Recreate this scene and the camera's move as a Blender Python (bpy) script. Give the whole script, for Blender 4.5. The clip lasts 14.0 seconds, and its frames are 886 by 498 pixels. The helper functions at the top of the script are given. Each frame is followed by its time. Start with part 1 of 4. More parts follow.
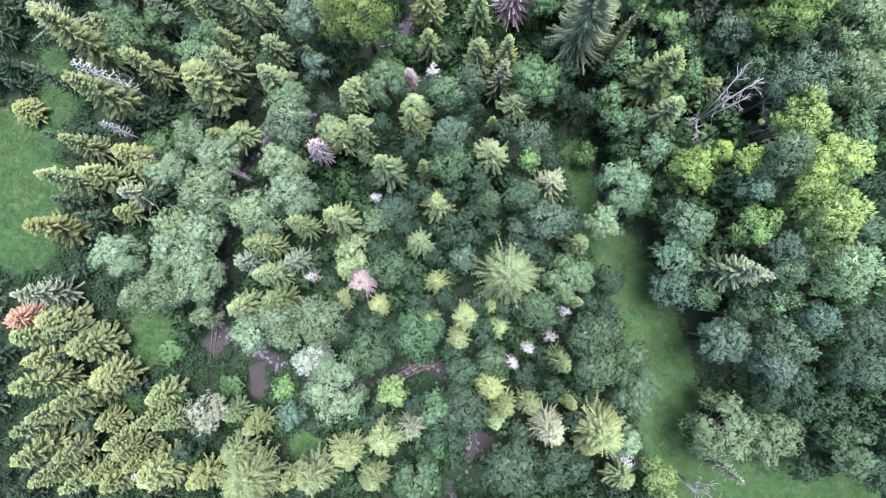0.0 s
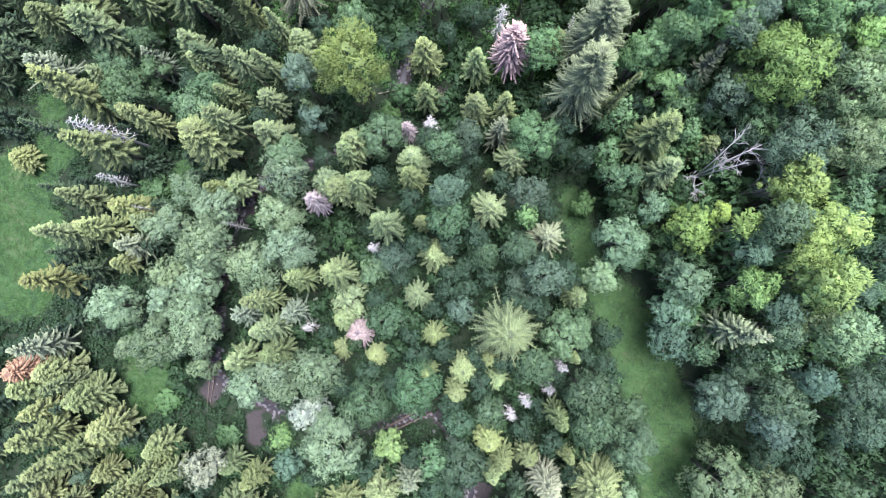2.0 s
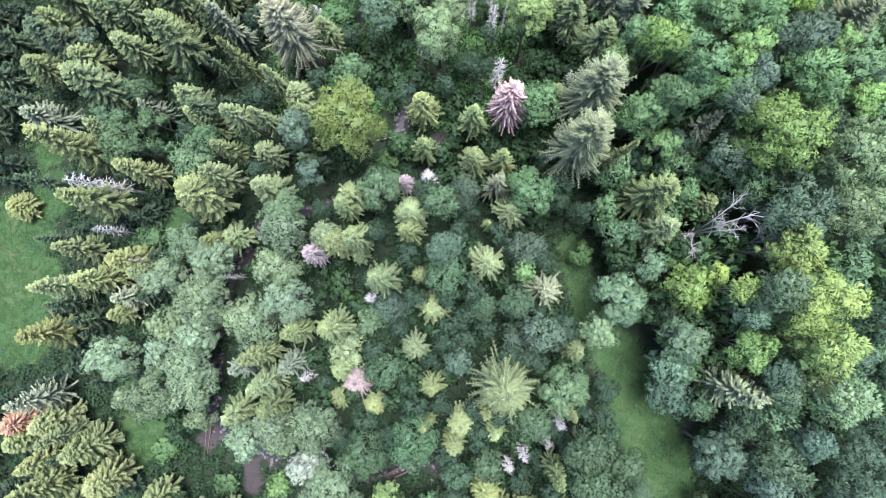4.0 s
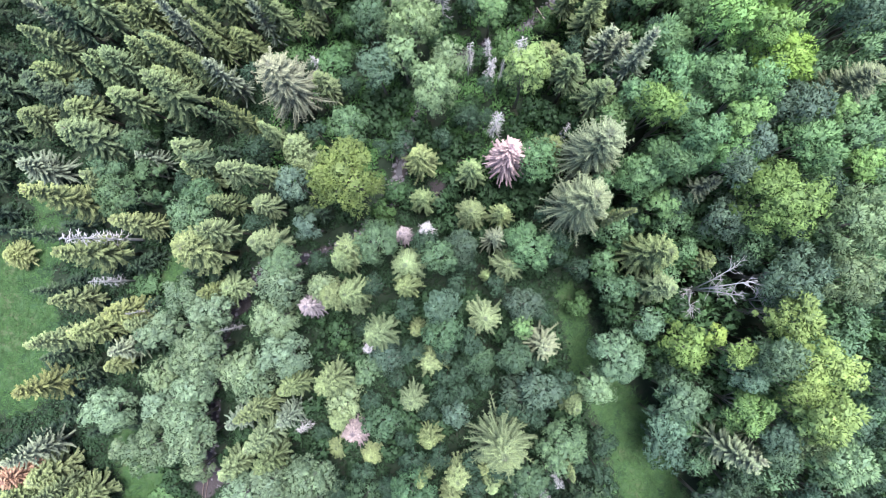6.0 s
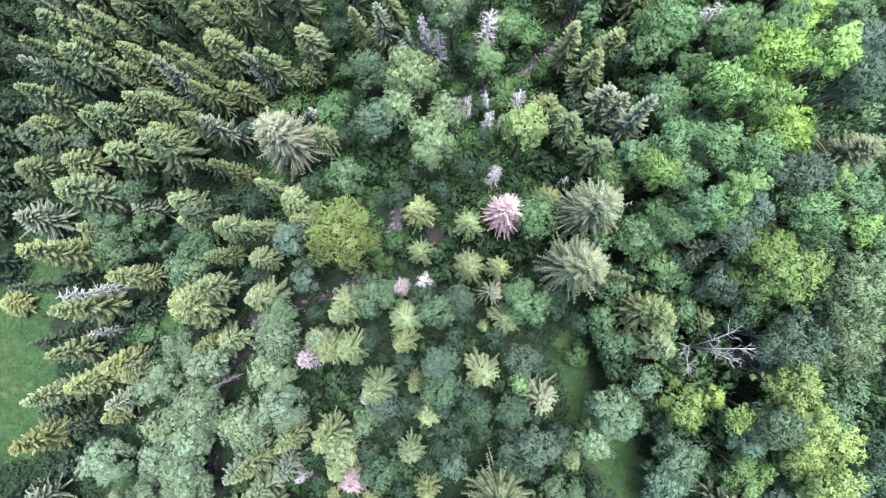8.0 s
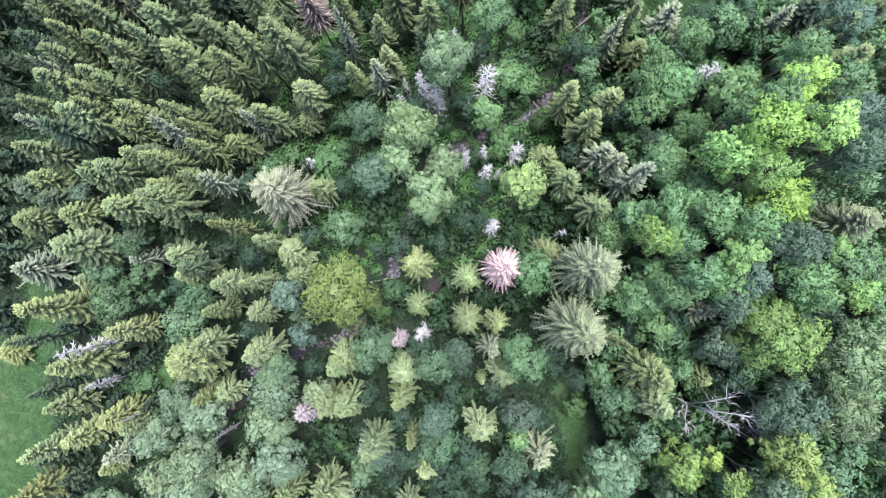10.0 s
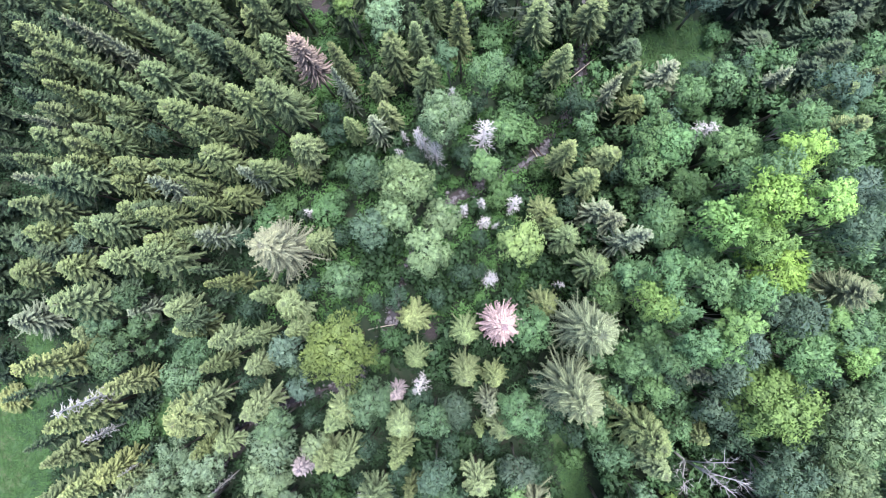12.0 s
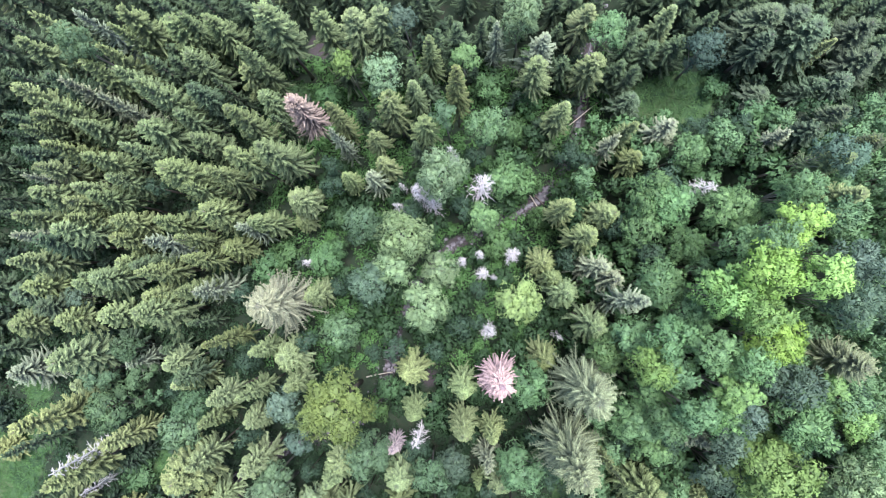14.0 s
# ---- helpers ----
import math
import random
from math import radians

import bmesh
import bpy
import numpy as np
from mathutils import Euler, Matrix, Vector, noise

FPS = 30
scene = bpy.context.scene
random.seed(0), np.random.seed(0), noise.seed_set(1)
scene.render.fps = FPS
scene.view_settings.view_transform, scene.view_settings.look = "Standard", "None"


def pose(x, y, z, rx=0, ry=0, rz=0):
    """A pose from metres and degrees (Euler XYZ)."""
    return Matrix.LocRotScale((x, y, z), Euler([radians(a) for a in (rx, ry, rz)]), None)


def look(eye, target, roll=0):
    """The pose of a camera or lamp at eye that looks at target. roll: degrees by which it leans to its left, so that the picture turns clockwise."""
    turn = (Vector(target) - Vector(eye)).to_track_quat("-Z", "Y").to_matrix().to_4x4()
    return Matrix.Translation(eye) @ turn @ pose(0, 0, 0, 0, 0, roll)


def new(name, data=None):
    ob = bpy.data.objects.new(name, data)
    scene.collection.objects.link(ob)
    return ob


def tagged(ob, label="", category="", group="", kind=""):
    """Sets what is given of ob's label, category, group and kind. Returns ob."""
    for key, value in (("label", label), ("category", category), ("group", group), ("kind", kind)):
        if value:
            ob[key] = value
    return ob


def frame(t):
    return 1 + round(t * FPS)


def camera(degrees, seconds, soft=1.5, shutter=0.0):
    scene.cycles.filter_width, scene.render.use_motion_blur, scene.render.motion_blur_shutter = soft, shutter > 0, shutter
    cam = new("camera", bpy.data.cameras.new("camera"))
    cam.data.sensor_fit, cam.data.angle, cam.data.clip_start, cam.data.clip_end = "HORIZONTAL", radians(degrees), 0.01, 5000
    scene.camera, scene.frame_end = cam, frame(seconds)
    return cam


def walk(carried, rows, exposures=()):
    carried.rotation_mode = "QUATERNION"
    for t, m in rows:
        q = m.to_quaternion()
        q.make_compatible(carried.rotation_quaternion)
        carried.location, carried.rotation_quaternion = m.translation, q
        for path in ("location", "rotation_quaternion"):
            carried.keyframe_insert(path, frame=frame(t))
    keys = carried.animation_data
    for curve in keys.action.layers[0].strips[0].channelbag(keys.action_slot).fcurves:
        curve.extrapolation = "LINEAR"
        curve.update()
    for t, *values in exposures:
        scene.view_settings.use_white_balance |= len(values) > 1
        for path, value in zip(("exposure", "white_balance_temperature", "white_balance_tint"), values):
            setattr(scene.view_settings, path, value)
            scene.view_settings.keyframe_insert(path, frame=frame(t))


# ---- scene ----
# camera: a level flight northwards, looking almost straight down
cam = camera(73.0, 14.0, soft=0.85)
EYE, TILT, LEAN, SCALE = 109.2, 2.1, 2.0, 1.2


def flight(t):
    s = t / 14
    x, y, z = 2.561 * s - 0.456 * s * s, 50.4 * s - 0.181 * (s * s - s), -1.609 * s + 0.817 * s * s
    return pose(3.82, -0.58, EYE, TILT, LEAN, 0) @ pose(SCALE * x, SCALE * y, SCALE * z, 0, 0, 0)


walk(cam, [(0.5 * k, flight(0.5 * k)) for k in range(29)], [(0.0, 1.46, 5960, 15), (14.0, 1.42, 5960, 15)])

# light: a bright veiled sky with a soft, high sun
world = bpy.data.worlds.new("sky")
scene.world = world
world.use_nodes = True
wn = world.node_tree.nodes
sky = wn.new("ShaderNodeTexSky")
sky.sky_type, sky.sun_disc = "NISHITA", False
sky.sun_elevation, sky.sun_rotation = radians(78), radians(33)
sky.air_density, sky.dust_density, sky.ozone_density = 1.0, 2.0, 1.0
world.node_tree.links.new(sky.outputs[0], wn["Background"].inputs[0])
wn["Background"].inputs[1].default_value = 0.11
sun = new("sun", bpy.data.lights.new("sun", "SUN"))
sun.data.energy, sun.data.angle, sun.data.color = 3.0, radians(28), (1.0, 0.975, 0.95)
sun.matrix_world = look((13, 20, 130), (0, 0, 0))


# ---- materials ----
def nodes_of(name):
    m = bpy.data.materials.new(name)
    m.use_nodes = True
    n, l = m.node_tree.nodes, m.node_tree.links
    return m, n, l, n["Principled BSDF"]


def put(l, a, b):
    l.new(a, b)


def ramp(n, l, fac, stops):
    r = n.new("ShaderNodeValToRGB")
    el = r.color_ramp.elements
    el[0].position, el[0].color = stops[0][0], (*stops[0][1], 1)
    el[1].position, el[1].color = stops[-1][0], (*stops[-1][1], 1)
    for p, c in stops[1:-1]:
        e = el.new(p)
        e.color = (*c, 1)
    put(l, fac, r.inputs[0])
    return r.outputs[0]


def noise_tex(n, l, scale, detail=4, rough=0.6, space="Object"):
    c = n.new("ShaderNodeTexCoord")
    t = n.new("ShaderNodeTexNoise")
    t.inputs["Scale"].default_value, t.inputs["Detail"].default_value, t.inputs["Roughness"].default_value = scale, detail, rough
    put(l, c.outputs[space], t.inputs["Vector"])
    return t.outputs["Fac"]


def mixed(n, l, kind, fac, a, b):
    m = n.new("ShaderNodeMix")
    m.data_type, m.blend_type = "RGBA", kind
    for v, i in ((fac, 0), (a, 6), (b, 7)):
        if isinstance(v, (int, float)):
            m.inputs[i].default_value = v
        elif isinstance(v, tuple):
            m.inputs[i].default_value = (*v, 1)
        else:
            put(l, v, m.inputs[i])
    return m.outputs[2]


def scaled(n, l, value, low, high):
    m = n.new("ShaderNodeMapRange")
    m.inputs[3].default_value, m.inputs[4].default_value = low, high
    put(l, value, m.inputs[0])
    return m.outputs[0]


def foliage(name, fresh, thin, spread=0.28):
    """Leaves or needles: the tree's own colour, paler young growth or painted light, and a spread from tree to tree and
    leaf to leaf.
    """
    m, n, l, p = nodes_of(name)
    info, geo = n.new("ShaderNodeObjectInfo"), n.new("ShaderNodeNewGeometry")
    young_or_lit = n.new("ShaderNodeAttribute")
    young_or_lit.attribute_name = "young_or_lit"
    tint = n.new("ShaderNodeHueSaturation")
    put(l, scaled(n, l, info.outputs["Random"], 0.491, 0.509), tint.inputs["Hue"])
    put(l, scaled(n, l, info.outputs["Random"], 1.06, 0.9), tint.inputs["Saturation"])
    put(l, info.outputs["Color"], tint.inputs["Color"])
    leaf = mixed(n, l, "MIX", scaled(n, l, young_or_lit.outputs["Fac"], 0.0, 1.0), tint.outputs[0], mixed(n, l, "MULTIPLY", 1.0, tint.outputs[0], fresh))
    patchy = scaled(n, l, noise_tex(n, l, 0.8, 2), 0.5, 1.5)
    grain = scaled(n, l, geo.outputs["Random Per Island"], 1 - spread, 1 + spread)
    both = n.new("ShaderNodeMath")
    both.operation = "MULTIPLY"
    put(l, patchy, both.inputs[0]), put(l, grain, both.inputs[1])
    value = n.new("ShaderNodeHueSaturation")
    put(l, both.outputs[0], value.inputs["Value"])
    put(l, leaf, value.inputs["Color"])
    put(l, value.outputs[0], p.inputs["Base Color"])
    p.inputs["Roughness"].default_value = 0.62
    p.inputs["Specular IOR Level"].default_value = 0.25
    see = n.new("ShaderNodeBsdfTranslucent")
    put(l, value.outputs[0], see.inputs["Color"])
    mix = n.new("ShaderNodeMixShader")
    mix.inputs[0].default_value = thin
    put(l, p.outputs[0], mix.inputs[1]), put(l, see.outputs[0], mix.inputs[2])
    put(l, mix.outputs[0], n["Material Output"].inputs["Surface"])
    return m


def solid(name, stops, scale, rough=0.85, bump=0.4, fine=6.0):
    m, n, l, p = nodes_of(name)
    a, b = noise_tex(n, l, scale), noise_tex(n, l, scale * fine, 5, 0.7)
    put(l, mixed(n, l, "OVERLAY", 0.6, ramp(n, l, a, stops), b), p.inputs["Base Color"])
    p.inputs["Roughness"].default_value = rough
    k = n.new("ShaderNodeBump")
    k.inputs["Strength"].default_value = bump
    put(l, b, k.inputs["Height"])
    put(l, k.outputs[0], p.inputs["Normal"])
    return m


NEEDLES = foliage("spruce_needles", (3.1, 3.05, 2.42), 0.1, 0.2)
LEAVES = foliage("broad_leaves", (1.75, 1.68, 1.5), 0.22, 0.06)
BARK = solid("spruce_bark", [(0.3, (0.09, 0.07, 0.055)), (0.7, (0.2, 0.165, 0.135))], 3.0)
GREY_BARK = solid("grey_bark", [(0.3, (0.13, 0.12, 0.10)), (0.7, (0.27, 0.25, 0.22))], 3.0)
DEADWOOD = solid("bleached_wood", [(0.3, (0.4, 0.38, 0.375)), (0.7, (0.62, 0.59, 0.58))], 4.0, 0.8, 0.3)
DARK_DEADWOOD = solid("grey_deadwood", [(0.3, (0.29, 0.28, 0.275)), (0.7, (0.5, 0.48, 0.475))], 4.0, 0.8, 0.3)
LOGWOOD = solid("fallen_wood", [(0.3, (0.07, 0.05, 0.045)), (0.7, (0.17, 0.13, 0.11))], 2.0)
PALE_LOG = solid("barkless_wood", [(0.3, (0.32, 0.27, 0.22)), (0.7, (0.52, 0.46, 0.38))], 2.0)


def ground_material():
    """Leaf litter and moss, with turf and stream mud where the land carries them, their borders frayed."""
    m, n, l, p = nodes_of("forest_ground")
    wide, mid, fine = noise_tex(n, l, 0.16), noise_tex(n, l, 0.6), noise_tex(n, l, 5.0, 5, 0.75)
    litter = ramp(n, l, mid, [(0.3, (0.008, 0.017, 0.007)), (0.52, (0.015, 0.03, 0.012)), (0.75, (0.03, 0.029, 0.018))])
    patches = mixed(n, l, "OVERLAY", 0.75, wide, mid)
    turf = ramp(n, l, patches, [(0.36, (0.02, 0.052, 0.018)), (0.45, (0.036, 0.085, 0.027)), (0.55, (0.055, 0.108, 0.036)), (0.66, (0.078, 0.108, 0.046))])
    mud = ramp(n, l, fine, [(0.3, (0.035, 0.027, 0.027)), (0.55, (0.05, 0.041, 0.043)), (0.8, (0.085, 0.074, 0.076))])
    colour = litter
    for name, top in (("turf", turf), ("mud", mud)):
        w = n.new("ShaderNodeAttribute")
        w.attribute_name = name
        add = n.new("ShaderNodeMath")
        add.operation = "ADD"
        put(l, w.outputs["Fac"], add.inputs[0]), put(l, scaled(n, l, mid, -0.45, 0.45), add.inputs[1])
        edge = n.new("ShaderNodeMapRange")
        edge.inputs[1].default_value, edge.inputs[2].default_value = 0.38, 0.62
        put(l, add.outputs[0], edge.inputs[0])
        colour = mixed(n, l, "MIX", edge.outputs[0], colour, top)
    put(l, mixed(n, l, "OVERLAY", 0.7, colour, fine), p.inputs["Base Color"])
    p.inputs["Roughness"].default_value = 0.92
    k = n.new("ShaderNodeBump")
    k.inputs["Strength"].default_value = 0.8
    put(l, fine, k.inputs["Height"])
    put(l, k.outputs[0], p.inputs["Normal"])
    return m


GROUND = ground_material()
STONE = solid("river_stone", [(0.3, (0.09, 0.08, 0.09)), (0.7, (0.22, 0.2, 0.215))], 2.5, 0.75, 0.4)
BLADES = foliage("grass_blades", (1.4, 1.25, 1.0), 0.25)


def water_material():
    m, n, l, p = nodes_of("stream_water")
    p.inputs["Base Color"].default_value = (0.03, 0.026, 0.034, 1)
    p.inputs["Roughness"].default_value = 0.4
    p.inputs["Specular IOR Level"].default_value = 0.25
    k = n.new("ShaderNodeBump")
    k.inputs["Strength"].default_value = 0.25
    put(l, noise_tex(n, l, 2.5, 3), k.inputs["Height"])
    put(l, k.outputs[0], p.inputs["Normal"])
    return m


WATER = water_material()

# ---- plan ----
STREAM = [(31.5, 112.3), (29.8, 101.7), (27.1, 84.8), (25.3, 78.6), (20.8, 73.4), (15.6, 70.2), (4.7, 64.9), (-2.0, 57.8), (-5.9, 49.6),
          (-6.9, 43.5), (-7.6, 39.4), (-12.2, 33.3), (-17.3, 29.7), (-31.6, 25.7), (-36.2, 21.1), (-39.5, 12.8), (-40.6, 2.5), (-41.6, -10.8),
          (-36.1, -14.0), (-28.9, -17.9), (-18.7, -21.9), (-9.6, -19.4), (-1.4, -17.1), (4.7, -25.0), (5.7, -32.0), (2.1, -38.0), (0.6, -44.0)]
STRIP = [(23.3, 22.1), (26.8, 8.7), (33.4, -0.6), (36.4, -8.7), (39.3, -17.9), (40.2, -27.0), (44.2, -37.0), (55.3, -39.2), (72.0, -41.0)]
STRIP_HALF = [1.6, 2.6, 4.2, 5.0, 5.4, 5.6, 6.0, 6.0, 5.0]
# round clearings: x, y, radius
GLADES = [(-88.5, 15.0, 13.5), (-77.7, 23.6, 6.5), (-75.8, 15.0, 7.0), (-77.3, 5.6, 6.5), (-52.5, -10.8, 4.6), (-55.6, -5.7, 3.0), (-57.9, -22.9, 3.2),
          (-24.2, -32.0, 3.4), (-53.4, -15.5, 3.0), (-47.4, 26.7, 2.0), (43.0, 89.0, 5.2), (39.0, 90.0, 3.6), (-71.8, 38.4, 2.6), (-74.5, 25.0, 4.0), (-70.5, 31.0, 4.2), (-48.0, 23.6, 2.6)]
# bare muddy ground: x, y, radius
BARE = [(-33.5, -21.9, 2.0), (-34.0, -18.9, 1.8), (6.2, -31.0, 3.0), (-36.5, 19.5, 2.6), (-41.7, -13.8, 2.2), (0.1, 40.4, 1.8), (-20.4, 102.0, 2.6), (-29.6, 27.2, 2.0)]


def smooth(a, b, v):
    q = np.clip((np.asarray(v, float) - a) / (b - a), 0, 1)
    return q * q * (3 - 2 * q)


def rise(x, y):
    """The lie of the land, without the stream's cut."""
    x, y = np.asarray(x, float), np.asarray(y, float)
    return 0.6 + 11 * smooth(26, 54, x) * smooth(-12, 30, y) + 1.4 * smooth(36, 72, -x) + 0.35 * np.sin(x * 0.09) * np.cos(y * 0.07) + 0.16 * np.sin(x * 0.41 + 1) * np.sin(y * 0.37)


def near_line(x, y, line, half=None):
    """The distance to a broken line, less its half width where one is given."""
    best = np.full(np.shape(x), 1e9)
    for i in range(len(line) - 1):
        (ax, ay), (bx, by) = line[i], line[i + 1]
        u = np.clip(((x - ax) * (bx - ax) + (y - ay) * (by - ay)) / ((bx - ax) ** 2 + (by - ay) ** 2), 0, 1)
        d = np.hypot(x - ax - u * (bx - ax), y - ay - u * (by - ay))
        best = np.minimum(best, d - (half[i] + u * (half[i + 1] - half[i]) if half else 0))
    return best


def near_rounds(x, y, rounds):
    best = np.full(np.shape(x), 1e9)
    for cx, cy, r in rounds:
        best = np.minimum(best, np.hypot(x - cx, y - cy) - r)
    return best


def open_ground(x, y):
    """Under zero on the grass."""
    x, y = np.asarray(x, float), np.asarray(y, float)
    return np.minimum(near_line(x, y, STRIP, STRIP_HALF), near_rounds(x, y, GLADES))


def land(x, y):
    x, y = np.asarray(x, float), np.asarray(y, float)
    return rise(x, y) - 0.75 * (1 - smooth(0.7, 2.2, near_line(x, y, STREAM))) - 0.12 * (1 - smooth(-1, 0.5, near_rounds(x, y, BARE)))


# ---- mesh helpers ----
def child(name, mesh, parent, label=""):
    ob = new(name, mesh)
    ob.parent = parent
    return tagged(ob, label) if label else ob


def mesh_of(name, verts, faces, materials, young_or_lit=None, smooth_faces=False, rounded=None):
    mesh = bpy.data.meshes.new(name)
    mesh.from_pydata(verts, [], faces)
    for m in materials:
        mesh.materials.append(m)
    if young_or_lit is not None:
        a = mesh.attributes.new("young_or_lit", "FLOAT", "POINT")
        a.data.foreach_set("value", np.asarray(young_or_lit, np.float32))
    if smooth_faces:
        mesh.polygons.foreach_set("use_smooth", np.ones(len(mesh.polygons), bool))
    if rounded is not None:
        # blades take the rounding of the tuft that they belong to
        mesh.polygons.foreach_set("use_smooth", np.ones(len(mesh.polygons), bool))
        mesh.normals_split_custom_set_from_vertices(unit(np.asarray(rounded, float)).tolist())
    return mesh


def unit(v):
    return v / np.maximum(np.linalg.norm(v, axis=-1, keepdims=True), 1e-9)


def darts(base, way, up, length, width, square=0.0):
    """Single pointed blades, three corners each; square ones are widest at their middle."""
    way = unit(way)
    side = unit(np.cross(way, up))
    half = side * (width * 0.5)[:, None]
    wide = base + way * (length * square)[:, None]
    v = np.stack([wide - half, wide + half, base + way * length[:, None]], 1)
    if square:
        v[:, 0] = base - half * 0.4
    n = len(base)
    return v.reshape(-1, 3), np.arange(3 * n).reshape(-1, 3)


def tube(points, radii, sides=7):
    """A tapered, bent limb as verts and faces."""
    points = np.asarray(points, float)
    verts, faces = [], []
    for i, p in enumerate(points):
        way = unit(points[min(i + 1, len(points) - 1)] - points[max(i - 1, 0)])
        a = unit(np.cross(way, [0.3, 0.9, 0.2] if abs(way[2]) > 0.6 else [0, 0, 1.0]))
        b = np.cross(way, a)
        for k in range(sides):
            q = 2 * math.pi * k / sides
            verts.append(p + radii[i] * (math.cos(q) * a + math.sin(q) * b))
    for i in range(len(points) - 1):
        for k in range(sides):
            a, b = i * sides + k, i * sides + (k + 1) % sides
            faces.append((a, b, b + sides, a + sides))
    faces.append(tuple(range(sides))[::-1])
    faces.append(tuple(range((len(points) - 1) * sides, len(points) * sides)))
    return [tuple(v) for v in verts], faces


def joined(pieces):
    verts, faces, n = [], [], 0
    for v, f in pieces:
        verts += [tuple(q) for q in v]
        faces += [tuple(int(i) + n for i in q) for q in f]
        n += len(v)
    return verts, faces


# ---- trees, built once at a standard size and copied ----
def spruce_crown(seed, height, radius, step=0.9, arms=7, full=1.0, shape=0.7, low=0.16, ragged=0.15, fan=1.0):
    """Tiers of drooping plume-like boughs with combed side twigs, paler at the ends, painted darker lower down for
    shade, dark gaps between them.
    """
    rng = np.random.default_rng(seed)
    base, way, up, length, width, young_or_lit, round_way = [], [], [], [], [], [], []

    def twig(p, w, u, ln, wd, y0, y1, r):
        base.append(p), way.append(w), up.append(u), length.append(ln), width.append(wd), young_or_lit.append((y0, y0, y1)), round_way.append(r)

    z, turn = height * low, rng.random() * 6
    while z < height - 0.5:
        q = (height - z) / (height * (1 - low))
        reach = radius * min(1.0, 1.04 * q**shape)
        count = max(4, int(round(arms * (0.62 + 0.38 * q))))
        for k in range(count):
            if rng.random() > full:
                continue
            a = turn + 2 * math.pi * k / count + rng.normal(0, 0.2)
            ln = max(0.35, reach * (1 + rng.normal(0, ragged)))
            out = np.array([math.cos(a), math.sin(a), 0.0])
            across = np.array([-out[1], out[0], 0.0])
            lift = 0.75 * (1 - q) ** 2 - 0.34 * q + rng.normal(0, 0.08)
            z0 = z + rng.normal(0, 0.1) + rng.uniform(-0.5, 0.5) * step * (0.5 + 0.55 * q)
            # upper boughs painted paler and lower ones darker, as if shaded from above
            height_lit = max(0.15, 1.25 - 0.98 * q) * rng.uniform(0.72, 1.25)
            tilt = np.array([0, 0, 1.0]) + across * rng.normal(0, 0.25) - out * 0.2
            bend = rng.normal(0, 0.13)

            def at(u):
                return out * ln * u + across * ln * bend * u * u + np.array([0, 0, z0 + ln * (lift * u - 0.2 * q * math.sin(u * 2.4) + 0.12 * u**3)])

            nodes = max(3, min(9, int(round(ln / 0.24))))
            for i in range(nodes):
                u = 0.2 + 0.8 * (i + 0.4 * rng.random()) / max(1, nodes - 0.6)
                p, along = at(u), unit(at(u + 0.1) - at(u - 0.05))
                tw = fan * (0.27 + 0.13 * ln * (1 - u)) * (0.75 + 0.5 * rng.random())
                for s in (-1, 1):
                    w = along * 0.75 + across * s * (0.85 + rng.normal(0, 0.15)) + np.array([0, 0, -0.22 + rng.normal(0, 0.1)])
                    twig(p, w, tilt + across * s * 0.35 + rng.normal(0, 0.12, 3), tw, 0.2 + 0.08 * rng.random(), 0.2 * u * height_lit, (0.35 + 0.75 * u) * height_lit,
                         unit(tilt + across * s * 0.55 + out * (0.3 + 0.3 * u + 0.4 * q)))
            p, m, e = at(0.05), at(0.55), at(1.06)
            twig(p, m - p, tilt, np.linalg.norm(m - p) * 1.5, 0.4, 0.0, 0.15, unit(tilt))
            twig(m, e - m, tilt, np.linalg.norm(e - m), 0.26, 0.3, 1.15 * height_lit, unit(tilt + out * 0.4))
        turn += 2.4 + rng.normal(0, 0.25)
        z += step * (0.5 + 0.55 * q)
    top = np.array([0, 0, height - 0.95])
    twig(top, np.array([0.02, 0, 1.0]), np.array([1.0, 0, 0]), 1.0, 0.13, 0.4, 1.0, np.array([0.5, 0, 1.0]))
    twig(top, np.array([0, 0.02, 1.0]), np.array([0, 1.0, 0]), 1.0, 0.13, 0.4, 1.0, np.array([0, 0.5, 1.0]))
    for k in range(6):
        o = np.array([math.cos(k * 1.047), math.sin(k * 1.047), 0.75])
        twig(top + [0, 0, 0.2], o, np.array([0, 0, 1.0]), 0.42, 0.13, 0.5, 1.0, o)
    v, f = darts(np.array(base), np.array(way), np.array(up), np.array(length), np.array(width))
    return mesh_of("crown", v.tolist(), f.tolist(), [NEEDLES], np.array(young_or_lit).ravel(), rounded=np.repeat(np.array(round_way), 3, 0))


def trunk_mesh(height, radius, material, seed, sides=7, top=0.15):
    rng = np.random.default_rng(seed)
    n = 7
    pts = [(rng.normal(0, 0.04) * i, rng.normal(0, 0.04) * i, height * i / (n - 1) - (0.4 if i == 0 else 0)) for i in range(n)]
    rad = [radius * (1.35 if i == 0 else 1) * (1 - (1 - top) * i / (n - 1)) for i in range(n)]
    v, f = tube(pts, rad, sides)
    return mesh_of("trunk", v, f, [material], smooth_faces=True)


